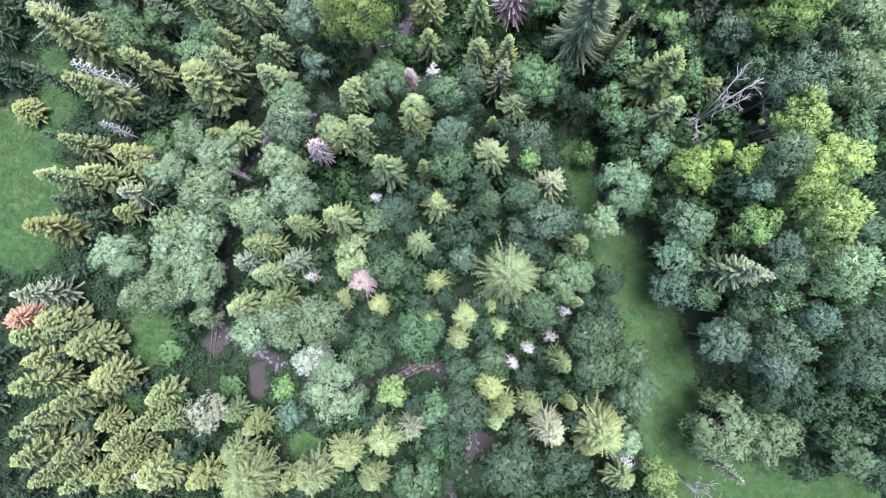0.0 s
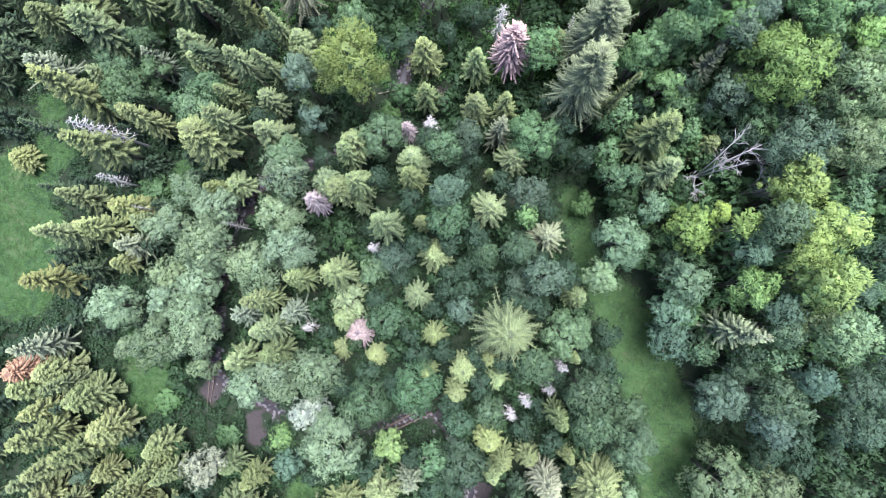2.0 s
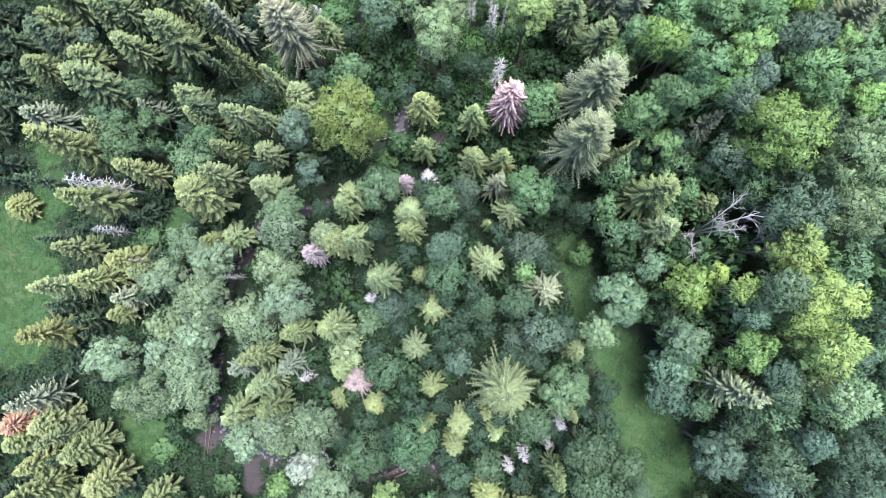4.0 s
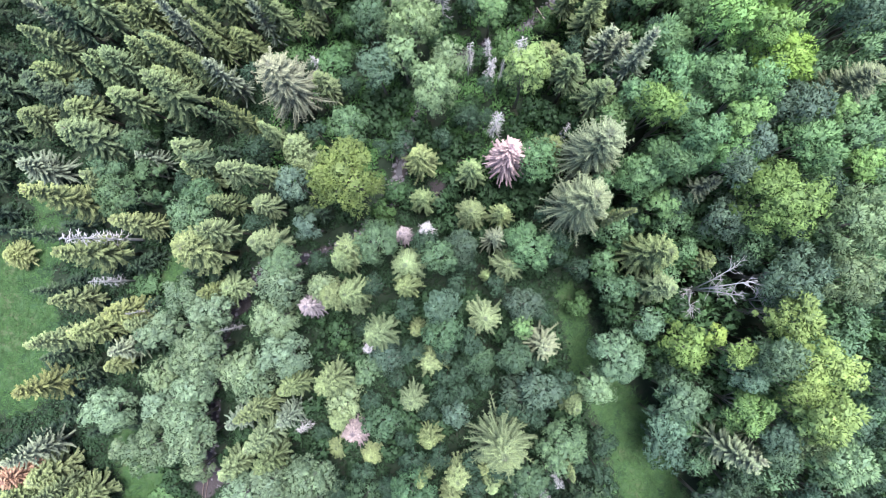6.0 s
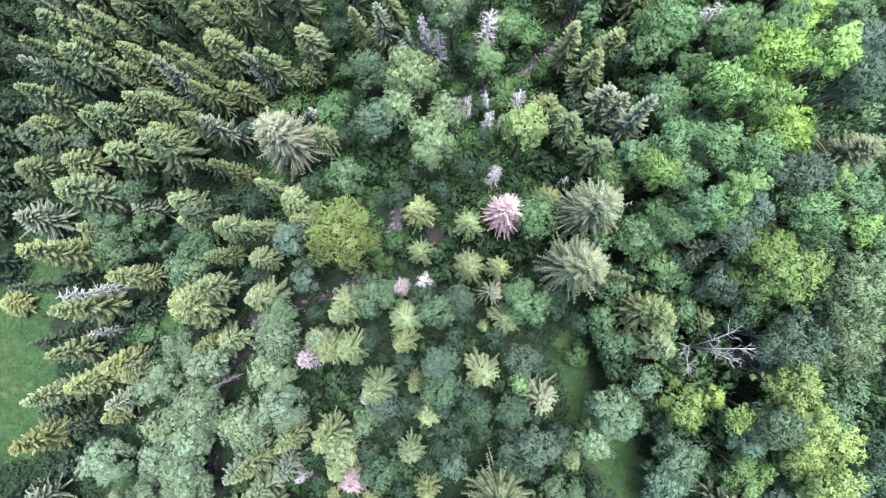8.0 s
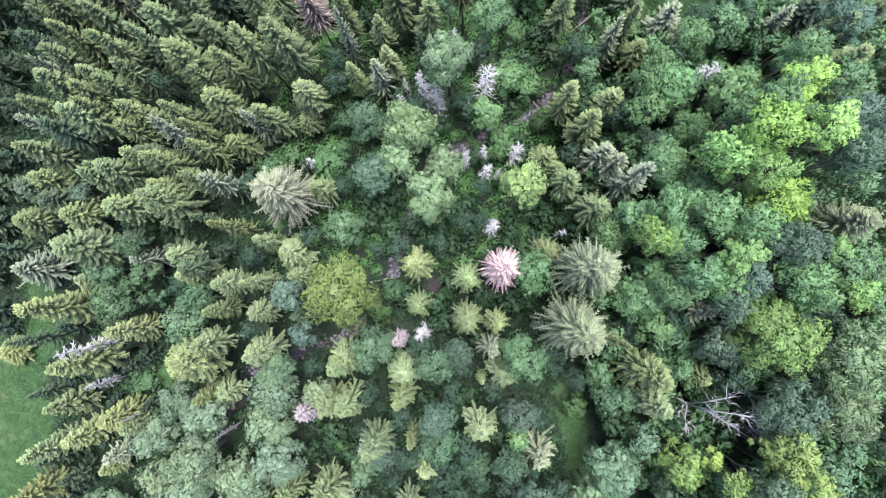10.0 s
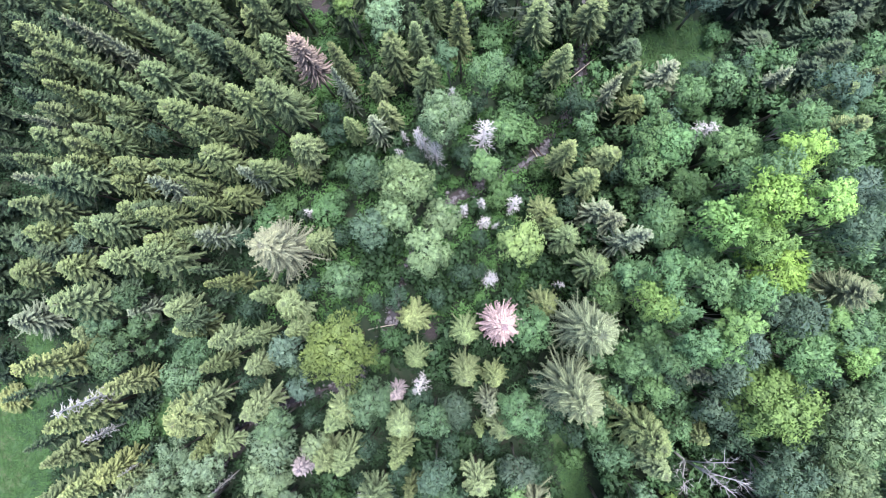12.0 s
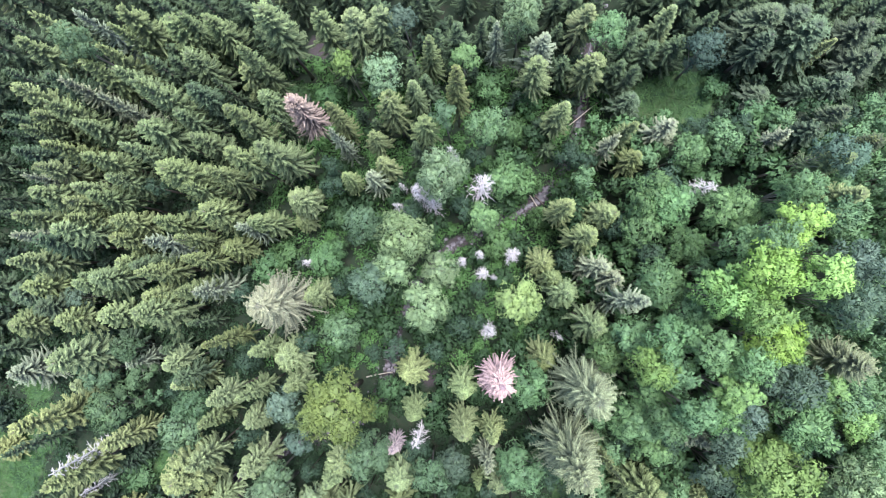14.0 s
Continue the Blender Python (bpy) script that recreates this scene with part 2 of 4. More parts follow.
def leaf_crown(seed, height, radius, base, lobes=11, clumps=13, leaves=12, size=0.37, spread=1.0, feather=0.5):
    """Lobes of many small domed leaf tufts over limbs, uneven, with gaps."""
    rng = np.random.default_rng(seed)
    cz, half = (height + base) / 2, (height - base) / 2
    B, W, U, L, D, Y, R = [], [], [], [], [], [], []
    centres = [(np.array([0, 0, cz + half * 0.62]), radius * 0.40)]
    for k in range(lobes):
        a = 2.399 * k + rng.normal(0, 0.25)
        e = (k + 0.5) / lobes
        ring = radius * (0.34 + 0.38 * math.sqrt(e)) * (1 + rng.normal(0, 0.12))
        zz = cz + half * (0.66 - 1.0 * e**1.3) + rng.normal(0, 0.14) * half
        centres.append((np.array([ring * math.cos(a), ring * math.sin(a), zz]), radius * (0.27 + 0.14 * rng.random()) * spread))
    for c, r in centres:
        dome = unit((c - [0, 0, cz - 0.25 * half]) / [radius, radius, half])
        m = clumps
        k = np.arange(m) + 0.5
        dz = 1 - k / m * 1.25
        a = 2.399 * k + rng.random() * 6
        flat = np.sqrt(np.maximum(0, 1 - dz * dz))
        d = unit(np.stack([flat * np.cos(a), flat * np.sin(a), dz], 1) + rng.normal(0, 0.17, (m, 3)))
        for n in d:
            p = c + n * np.array([1, 1, 0.8]) * r * (0.55 + 0.42 * rng.random())
            m = leaves
            q = unit(rng.normal(0, 1, (m, 3)) + n * 0.95 + [0, 0, 0.25])
            cr = (0.36 * r + 0.22) * (0.75 + 0.5 * rng.random())
            pos = p + q * cr * (0.62 + 0.45 * rng.random((m, 1)) ** 2)
            nor = unit(q + n * 0.6 + [0, 0, 0.15] + rng.normal(0, 0.2, (m, 3)))
            way = unit((1 - feather) * unit(np.cross(nor, rng.normal(0, 1, (m, 3)))) + feather * unit(q + n * 0.5 - [0, 0, 0.1]))
            s = size * (0.7 + 0.6 * rng.random(m)) * (1 + 0.45 * feather)
            B.append(pos - way * s[:, None] * 0.5), W.append(way), U.append(nor), L.append(s), D.append(s * (1.0 - 0.4 * feather))
            # leaves facing out of the tuft are painted paler, as if lit
            tuft_lit = np.clip(0.4 + 0.6 * (q @ n) + rng.normal(0, 0.05, m) + 0.2 * rng.normal(), 0, 1.3)
            Y.append(np.repeat(tuft_lit[:, None], 3, 1))
            R.append(unit(q * 0.7 + n * 0.5 + dome * 0.65 + rng.normal(0, 0.06, (m, 3))))
        # inner leaves are painted darker, standing for shade inside the crown
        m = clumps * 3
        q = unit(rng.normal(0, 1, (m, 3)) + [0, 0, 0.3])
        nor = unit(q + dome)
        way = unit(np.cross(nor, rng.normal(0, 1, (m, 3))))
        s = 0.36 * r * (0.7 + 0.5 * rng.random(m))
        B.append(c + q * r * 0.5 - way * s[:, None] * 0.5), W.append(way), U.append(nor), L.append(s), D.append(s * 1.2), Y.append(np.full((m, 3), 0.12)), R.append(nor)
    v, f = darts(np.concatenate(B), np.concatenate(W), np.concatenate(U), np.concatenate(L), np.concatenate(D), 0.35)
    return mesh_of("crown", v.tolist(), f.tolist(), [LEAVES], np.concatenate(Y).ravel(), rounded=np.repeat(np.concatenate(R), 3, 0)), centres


def limbed_trunk(height, radius, centres, seed, material):
    rng = np.random.default_rng(seed)
    fork = height * 0.42
    pieces = [tube([(0, 0, -0.4), (0.05, 0.02, fork * 0.5), (0.1, -0.05, fork), (0, 0.05, height * 0.8)], [radius * 1.4, radius, radius * 0.8, radius * 0.25])]
    for c, r in centres[1::2]:
        s = np.array([0.05, 0, fork * (0.8 + 0.4 * rng.random())])
        pieces.append(tube([s, (s + c) / 2 + [0, 0, 0.3], c], [radius * 0.5, radius * 0.3, radius * 0.1], 5))
    v, f = joined(pieces)
    return mesh_of("trunk", v, f, [material], smooth_faces=True)


STOCK = {}
for i, (arms, full, shape, rag) in enumerate(((6, 1.0, 0.85, 0.15), (7, 0.96, 0.76, 0.2), (6, 0.97, 0.95, 0.17), (7, 1.0, 0.68, 0.15), (6, 0.93, 0.8, 0.26), (7, 0.97, 0.9, 0.22))):
    # crowns of the closed stand begin high on the stem, those at the wood's edge low
    for kind, low in (("spruce", 0.42), ("edge", 0.22)):
        STOCK.setdefault(kind, []).append((spruce_crown(11 + i, 18, 2.0, 0.6 if kind == "spruce" else 0.66, arms + 4, full, shape - 0.16, low + 0.03 * i, rag * 0.65, 0.88), trunk_mesh(17.7, 0.19, BARK, 40 + i), 18, 2.0))
for i, (arms, shape) in enumerate(((10, 0.74), (9, 0.82), (10, 0.68))):
    STOCK.setdefault("dense", []).append((spruce_crown(111 + i, 18, 2.0, 0.66, arms + 1, 1.0, shape - 0.08, 0.34 + 0.04 * i, 0.14, 0.9), trunk_mesh(17.7, 0.19, BARK, 115 + i), 18, 2.0))
for i in range(2):
    STOCK.setdefault("broad", []).append((spruce_crown(21 + i, 22, 3.8, 0.55, 17, 0.95, 0.6, 0.48, 0.17, 1.1), trunk_mesh(21.6, 0.3, BARK, 50 + i), 22, 3.8))
for i in range(2):
    STOCK.setdefault("thin", []).append((spruce_crown(31 + i, 18, 2.0, 0.66, 10, 0.85, 0.66, 0.26, 0.24, 0.7), trunk_mesh(17.7, 0.19, GREY_BARK, 55 + i), 18, 2.0))
for i, (h, r, b, n, c) in enumerate(((16, 3.2, 7.0, 12, 10), (16, 3.2, 6.0, 14, 9), (16, 3.2, 8.0, 11, 10), (16, 3.2, 5.0, 14, 9))):
    crown, centres = leaf_crown(61 + i, h, r, b, n, c, 33, 0.255, 1.0, (0.95, 0.25, 0.8, 0.5)[i])
    STOCK.setdefault("leafy", []).append((crown, limbed_trunk(h, 0.2, centres, 70 + i, GREY_BARK), h, r))
for i, b in enumerate((7.5, 9.0)):
    crown, centres = leaf_crown(191 + i, 18, 4.8, b, 18, 12, 36, 0.265, 0.85, (0.35, 0.8)[i])
    STOCK.setdefault("grand", []).append((crown, limbed_trunk(18, 0.28, centres, 195 + i, GREY_BARK), 18, 4.8))
for i, b in enumerate((6.5, 5.5, 7.5)):
    crown, centres = leaf_crown(171 + i, 14, 2.3, b, 8, 8, 32, 0.25, 1.0, (0.9, 0.3, 0.6)[i])
    STOCK.setdefault("sapling", []).append((crown, limbed_trunk(14, 0.15, centres, 180 + i, GREY_BARK), 14, 2.3))
for i, (h, r, b) in enumerate(((5, 2.6, 0.6), (5, 2.6, 0.9), (5, 2.6, 0.4))):
    crown, centres = leaf_crown(81 + i, h, r, b, 9, 9, 24, 0.29)
    STOCK.setdefault("shrub", []).append((crown, limbed_trunk(h, 0.08, centres, 90 + i, GREY_BARK), h, r))

crown, centres = leaf_crown(201, 18, 4.8, 6.5, 18, 15, 32, 0.22, 0.85, 0.9)
STOCK["fir"] = [(crown, limbed_trunk(18, 0.3, centres, 202, BARK), 18, 4.8)]

for i in range(2):
    STOCK.setdefault("faded", []).append((spruce_crown(211 + i, 16, 2.6, 0.5, 23, 0.92, 0.52, 0.5, 0.14, 0.6), trunk_mesh(15.7, 0.2, GREY_BARK, 215 + i), 16, 2.6))

PLACED = []


def grow(name, stock, x, y, top, radius, colour, label, category, group, pick=None, least=4.0):
    """One tree of the stock, its foot on the land and its tip at the given level."""
    rng = random.Random(int(x * 131 + y * 977))
    if stock == "leafy" and radius < 2.55:
        stock = "sapling"
    if stock == "leafy" and radius > 4.0:
        stock = "grand"
    crown, trunk, h, r = STOCK[stock][rng.randrange(len(STOCK[stock])) if pick is None else pick]
    foot = float(land(x, y))
    tall = max(least, top - foot)
    tree = new(name)
    tree.matrix_basis = Matrix.LocRotScale((x, y, foot), Euler((radians(rng.uniform(-1.5, 1.5)), radians(rng.uniform(-1.5, 1.5)), rng.uniform(0, 6.28))), (radius / r, radius / r, tall / h))
    tagged(tree, label, category, group)
    j = 1 + rng.uniform(-0.18, 0.18)
    k = 1 + rng.uniform(-0.06, 0.06)
    leaves = child("crown", crown, tree)
    if stock in ("leafy", "sapling", "grand", "fir"):
        # a broad crown keeps its roundness however tall the stem
        squat = 1.1 * (radius / r) * h / tall
        leaves.matrix_basis = Matrix.LocRotScale((0, 0, h * (1 - squat) + 0.2 * radius * h / tall), None, (1, 1, squat))
    leaves.color = (colour[0] * j * k, colour[1] * j, colour[2] * j / k, 1)
    child("trunk", trunk, tree)
    PLACED.append((x, y, radius, tall))
    return tree

# ---- trees of the wood: x, y, level of the tip, crown radius ----
GREY_SPRUCES_A = [
    (44.9, -31.5, 18.3, 1.2), (-4.9, -26.1, 14.2, 1.8), (-65.7, -4.3, 19.4, 1.9), (46.6, -1, 24.6, 1.9), (-32.4, 0.7, 15.8, 1.6), (-24.4, 1.3, 15.1, 1.8),
    (-51.9, 12.4, 15.6, 1.6), (17.9, 13.6, 18.2, 2.1), (9.7, 30.9, 21.8, 1.5), (21.6, 35, 38.4, 3.1), (38.6, 36.7, 31.2, 1.8), (24.2, 42.5, 33.7, 3.2),
    (-67.2, 42.9, 15.3, 2.2), (-48.7, 44.4, 14.4, 1.5), (53.7, 48.9, 38.9, 2.7), (29.5, 55, 34.2, 1.9), (-33.7, 57.3, 23, 1.7), (28.5, 59.1, 25.3, 2.1),
    (26.7, 60.1, 23.7, 2), (-39, 63.6, 27.8, 1.6), (-59, 65.5, 26.3, 1.6), (-28, 66.4, 22.9, 1.3), (-57.2, 73.5, 27.1, 1.3), (-8.1, 74.7, 20.7, 1.5),
]
GREY_SPRUCES_B = [
    (28.9, 78.9, 23.7, 1.3), (51.1, 79, 27, 1.4), (-13.1, 80, 27.5, 1.1), (37, 81.2, 23, 2), (-45.8, 84.5, 29, 1.3), (-49.9, 86.1, 30.2, 1.6),
    (18.3, 95.3, 22.3, 2.2), (11.8, 96.7, 23.6, 1.3), (-47.6, 96.8, 30, 1.6),
]
GREEN_TREES_A = [
    (-3.6, -34.7, 13.2, 3.3), (11.8, -32.2, 13.6, 3.8), (18.9, -31.9, 14.1, 3), (61.8, -28.5, 20.3, 2.3), (65.4, -26.5, 12.5, 2.7), (-0.9, -23.9, 11.1, 2.6),
    (3.8, -23.6, 12.3, 3.3), (-17.4, -19.9, 17.7, 3.9), (30, -18.4, 19.2, 3.2), (3.2, -17.3, 10.8, 2.1),
    (23.8, -15.3, 20.2, 2.7), (8.2, -15.1, 13.5, 2), (-12.5, -14.7, 10.3, 3.4), (30.1, -14.7, 15.6, 2.6), (61.3, -14.3, 21.8, 2.6), (-25.4, -11.6, 13.8, 1.8),
    (50.2, -11, 23.6, 3), (-30.8, -10.8, 14.9, 2.5), (23, -10.7, 20.6, 3), (-3.4, -10.3, 16.5, 3.2), (59.5, -9.1, 25.9, 2.5), (-20, -8.8, 14.1, 3.1),
]
GREEN_TREES_B = [
    (-26.5, -8.7, 15, 2.2), (-40.1, -8.2, 11.1, 1.7), (45.7, -7.3, 19.2, 1.8), (15.3, -6.6, 18.9, 2.4), (-54.3, -5.4, 9, 1.4), (-46.1, -3.3, 14.4, 3.3),
    (-38.6, -2.6, 15.9, 2.4), (20.1, -1.5, 18.9, 3.3), (-8.6, -0.5, 9.6, 2.7), (50.3, -0.5, 26.2, 2.2), (-40.1, 0.3, 15.4, 3.1), (36.1, 1.9, 19.1, 2.4),
    (-54.9, 2.2, 13.3, 3), (-45.4, 3.2, 13.9, 2.4), (-15.7, 3.3, 8.3, 2.7), (-39.5, 6.5, 14.5, 2.8), (37.4, 6.8, 22.6, 3), (-30, 7.4, 15.2, 2.6),
    (-46.5, 7.5, 11.8, 2.3), (-11.9, 8.1, 7.6, 2.3), (-31.2, 9.2, 16.9, 2.5), (44.3, 10.6, 29.3, 2), (7.9, 11, 12.1, 2), (13.2, 11.6, 14.8, 2.2),
]
GREEN_TREES_C = [
    (-24.4, 12.1, 15.9, 3.1), (-37.1, 12.3, 18.4, 3.2), (28.3, 13, 20.6, 3.4), (45.7, 14.4, 34.1, 2.4), (-44.2, 15.9, 16.7, 2.4), (1.6, 15.9, 19.4, 2.4),
    (-26.2, 17.8, 14.6, 2.8), (31.8, 17.9, 22.3, 1.8), (-36.9, 18.8, 14.7, 2.8), (-41.3, 21.5, 14.8, 2), (-18.5, 22.7, 14.8, 1.8),
    (-24.1, 23.2, 18.4, 2.7), (-24.2, 26.8, 19, 2.3), (0.9, 28.1, 17.1, 2.3), (15.6, 28.9, 19.5, 3.4), (-9, 30.4, 16.5, 3.2), (-39.8, 34.2, 18.5, 3),
    (32.9, 35, 26.5, 1.9), (-51.2, 37.3, 19.1, 3), (44.2, 37.7, 33.3, 2.1), (-37.7, 37.9, 15.8, 2.2), (29.8, 38, 26.6, 2.4),
]
GREEN_TREES_D = [
    (-47.6, 38.3, 10, 1.3), (30, 38.9, 29.7, 2), (58.1, 39.5, 31.4, 2.2), (39.6, 40, 34.2, 2.1), (32.7, 40.6, 32.9, 2), (35.4, 41.1, 34.3, 2),
    (47.4, 41.7, 38.1, 2.7), (32.4, 42.1, 25.9, 2.1), (-48.3, 42.4, 13.7, 1.9), (16.3, 42.4, 22.5, 2.7), (-54.2, 43, 15.8, 2.2), (35, 43.2, 37.7, 1.8),
    (39.8, 44.8, 37.1, 2.1), (51.3, 45.8, 36.6, 1.4), (-49.5, 46.6, 14.9, 1.7), (34.4, 46.9, 33.4, 2.2), (27.7, 47.9, 22.7, 2.5), (41.1, 48.1, 38, 2),
    (-14.4, 50.2, 15.5, 2.6), (36.8, 49.1, 38.2, 2.4), (30.6, 50.1, 27, 2.4), (33.3, 50.5, 33.7, 2.4), (38.9, 53.7, 27.9, 2.6),
]
GREEN_TREES_E = [
    (35.1, 57.6, 27.8, 2.7), (33.8, 58.3, 27.3, 2.7), (45.2, 63.2, 39, 2), (43.2, 63.7, 34.8, 2.1), (38.8, 63.9, 24.3, 2.1), (32.4, 65.9, 26.7, 2.4),
    (52.8, 66.5, 36.3, 1.9), (-10.5, 67.4, 13.6, 2.6), (44, 68.5, 27.6, 3.1), (9.4, 68.6, 14.5, 2.2), (35.4, 69.2, 28.6, 2.5), (48.7, 70.3, 36.5, 2.1),
    (33.3, 70.6, 27.2, 2.7), (12.7, 74.5, 14.7, 2.2), (39.7, 77.7, 24.4, 2.3), (10.2, 82.3, 20.6, 2.4), (3.9, 83.4, 25.5, 1.6), (-48.7, 92.4, 30.3, 2.1),
    (28.5, 96.6, 23.7, 2.3),
]
OLIVE_SPRUCES_A = [
    (-59.7, -35.3, 15.7, 1.6), (-54.2, -35.3, 14.1, 1.8), (-31.8, -35.1, 14.2, 3.3), (-39.6, -34.9, 14.6, 1.8), (-64.4, -34.8, 15.9, 1.4), (-56.7, -34.6, 14.2, 1.5),
    (-21.3, -34.5, 14.1, 2.2), (29.1, -33.5, 15.2, 1.9), (-62.8, -33, 17.9, 1.4), (-51, -32.5, 13.6, 1.5), (-34, -30.7, 13.1, 2), (-51.8, -30.5, 14.3, 1.5),
    (-61.4, -30.4, 15.1, 1.6), (-53.4, -28.6, 14.9, 1.3), (23.7, -28.4, 15.6, 1.4), (-67.9, -26.6, 16.2, 1.6), (-45.2, -25.8, 15.7, 1.4), (25.4, -25.4, 19.8, 2.7),
    (-48.4, -25.3, 15.8, 1.4), (-66.6, -15.1, 16, 1.6), (-59, -13.1, 15.6, 2.2), (-62.2, -10.6, 17.1, 1.4), (4.2, -8, 14, 1.8), (-11, -6.5, 5.7, 1.4),
]
OLIVE_SPRUCES_B = [
    (8.6, -6.4, 14.2, 1.1), (-17, -5.2, 6, 1.4), (-26.6, -1, 22, 1.7), (-3.6, 3.9, 13.4, 1.6), (-54.1, 9.7, 12.3, 1.3), (-57.1, 15.4, 17.1, 1.6),
    (-49.7, 16.9, 14.1, 1.5), (7.9, 18, 18.7, 1.9), (-51.5, 18.6, 17.3, 1.6), (-60, 20.4, 17.5, 1.6), (-15.8, 21.7, 18, 1.8), (-33.8, 22.8, 13.4, 1.7),
    (-4.2, 26.4, 16.6, 1.9), (11.9, 26.5, 16.7, 1.8), (-74.9, 28.4, 7, 1.7), (-54.3, 28.5, 24.4, 2), (-36.6, 28.7, 24.3, 2.5), (-13.2, 28.8, 16.7, 1.8),
    (-26, 30, 22.1, 2), (-33.4, 32.1, 25, 1.6), (-27.3, 36, 17.5, 1.4), (-30.4, 40.8, 24.2, 1.5), (-56.5, 41.3, 15.2, 1.7), (-39.1, 41.8, 18.9, 1.6),
]
OLIVE_SPRUCES_C = [
    (-20.7, 41.8, 20.1, 1.4), (-40.1, 45, 19.2, 1.6), (-22.3, 45.6, 16.4, 2.1), (19.1, 45.7, 15.6, 1.6), (-67.1, 51.1, 15.3, 1.7), (-65.8, 51.2, 17, 1.6),
    (-57.4, 52.1, 17.7, 2), (25.6, 52.5, 25.8, 1.9), (-49, 53, 20.9, 1.6), (-41.2, 53.2, 25.9, 2.4), (-41.5, 55.9, 22.2, 1.5), (21.8, 56.2, 22.6, 1.7),
    (-35.1, 57.1, 25.4, 1.5), (-52.9, 57.4, 21.6, 1.7), (-61.8, 57.5, 20, 1.6), (-49.6, 58.3, 22.3, 1.5), (20.5, 58.6, 18.6, 1.2), (-51.9, 59.1, 20.9, 1.2),
    (19.3, 61.2, 15.2, 1.6), (-59.8, 61.4, 25.1, 1.8), (-47.4, 61.4, 20.5, 1.4), (-34.2, 61.5, 24.6, 1.3), (-30.9, 63.8, 17.7, 1.6), (-46.2, 64.3, 23.5, 1.3),
]
OLIVE_SPRUCES_D = [
    (24.8, 64.7, 25.2, 1.8), (-45.6, 67.1, 24.5, 1.7), (-39, 67.1, 24.5, 1.5), (-51.3, 67.5, 26.1, 1.3), (-59.2, 67.6, 26.4, 1.5), (-32.3, 68.5, 24.5, 1.8),
    (-21, 68.7, 10.9, 1.3), (27.8, 69, 24.8, 1.9), (54.3, 69, 37.9, 1.8), (-47.8, 70.5, 26.1, 1.5), (-19.6, 71.4, 19.9, 1.7), (-56, 71.5, 27.1, 1.8),
    (-33.9, 72.2, 25.6, 1.3), (-49.9, 72.3, 27, 1.5), (53.7, 73.5, 36.7, 1.5), (-35.5, 73.9, 29.5, 2), (-30.2, 74.3, 27.1, 1.5), (-46.4, 74.4, 24.9, 1.5),
    (-55, 75.2, 28, 1.5), (-25.9, 75.9, 30.7, 1.5), (59, 76.3, 33.9, 1.4), (-46.1, 76.7, 30.1, 1.4), (-21, 77.3, 29.7, 2), (32.7, 77.5, 19.1, 1.5),
]
OLIVE_SPRUCES_E = [
    (-43.1, 77.8, 27.5, 1.3), (-52.3, 78, 29.2, 1.4), (-32.4, 79.4, 26, 1.5), (54.6, 79.7, 28.3, 1.5), (-56.6, 80.1, 29, 1.3), (-7.3, 80.4, 23.7, 1.3),
    (-24.5, 80.8, 34.3, 1.6), (56.2, 80.8, 31.5, 1.6), (-40.6, 81.3, 26.9, 2), (-49.1, 81.4, 27.2, 1.6), (0.4, 82.3, 25.4, 1.6), (-51.7, 82.6, 30.1, 1.6),
    (-35.7, 82.7, 25.9, 1.6), (-55.5, 82.7, 27.9, 1.6), (21.5, 84.3, 22.1, 1.5), (-4.5, 84.7, 25.1, 1.6), (-36.7, 85, 33.8, 1.5), (-56.6, 85.3, 30.4, 1.6),
    (59.8, 86.6, 26.4, 1.6), (-38.9, 87, 35.1, 1.6), (-24.2, 87, 21.1, 1.4), (52.4, 87.4, 17.8, 1.7), (-1.3, 87.8, 24.5, 1.3), (62, 89.1, 29, 2),
]
OLIVE_SPRUCES_F = [
    (-48.3, 89.2, 27.8, 1.6), (-24, 90.2, 30.7, 1.4), (-26.8, 90.6, 23.5, 1.7), (-33.9, 91.1, 26.6, 1.6), (-45.3, 91.3, 29.7, 1.3), (18, 91.4, 22, 1.7),
    (26.1, 91.8, 23, 1.7), (-57.4, 92.4, 29.7, 1.6), (49.7, 92.8, 27.2, 1.6), (62.5, 93.8, 27.5, 1.9), (-54.2, 95.8, 29.7, 1.4), (-36.5, 95.9, 28.3, 2.3),
    (-21.8, 96, 30.8, 2), (49.6, 96.1, 27.4, 2.4), (53.9, 96.1, 27.2, 1.9), (-41.9, 96.4, 29.8, 1.9), (-30.4, 96.8, 26.4, 1.8), (-34.7, 96.9, 28.3, 1.5),
    (-10, 97.5, 26.1, 2), (-6.4, 97.5, 25.9, 2), (-14.8, 97.8, 25.9, 1.6), (25, 98.3, 23.3, 1.8),
]
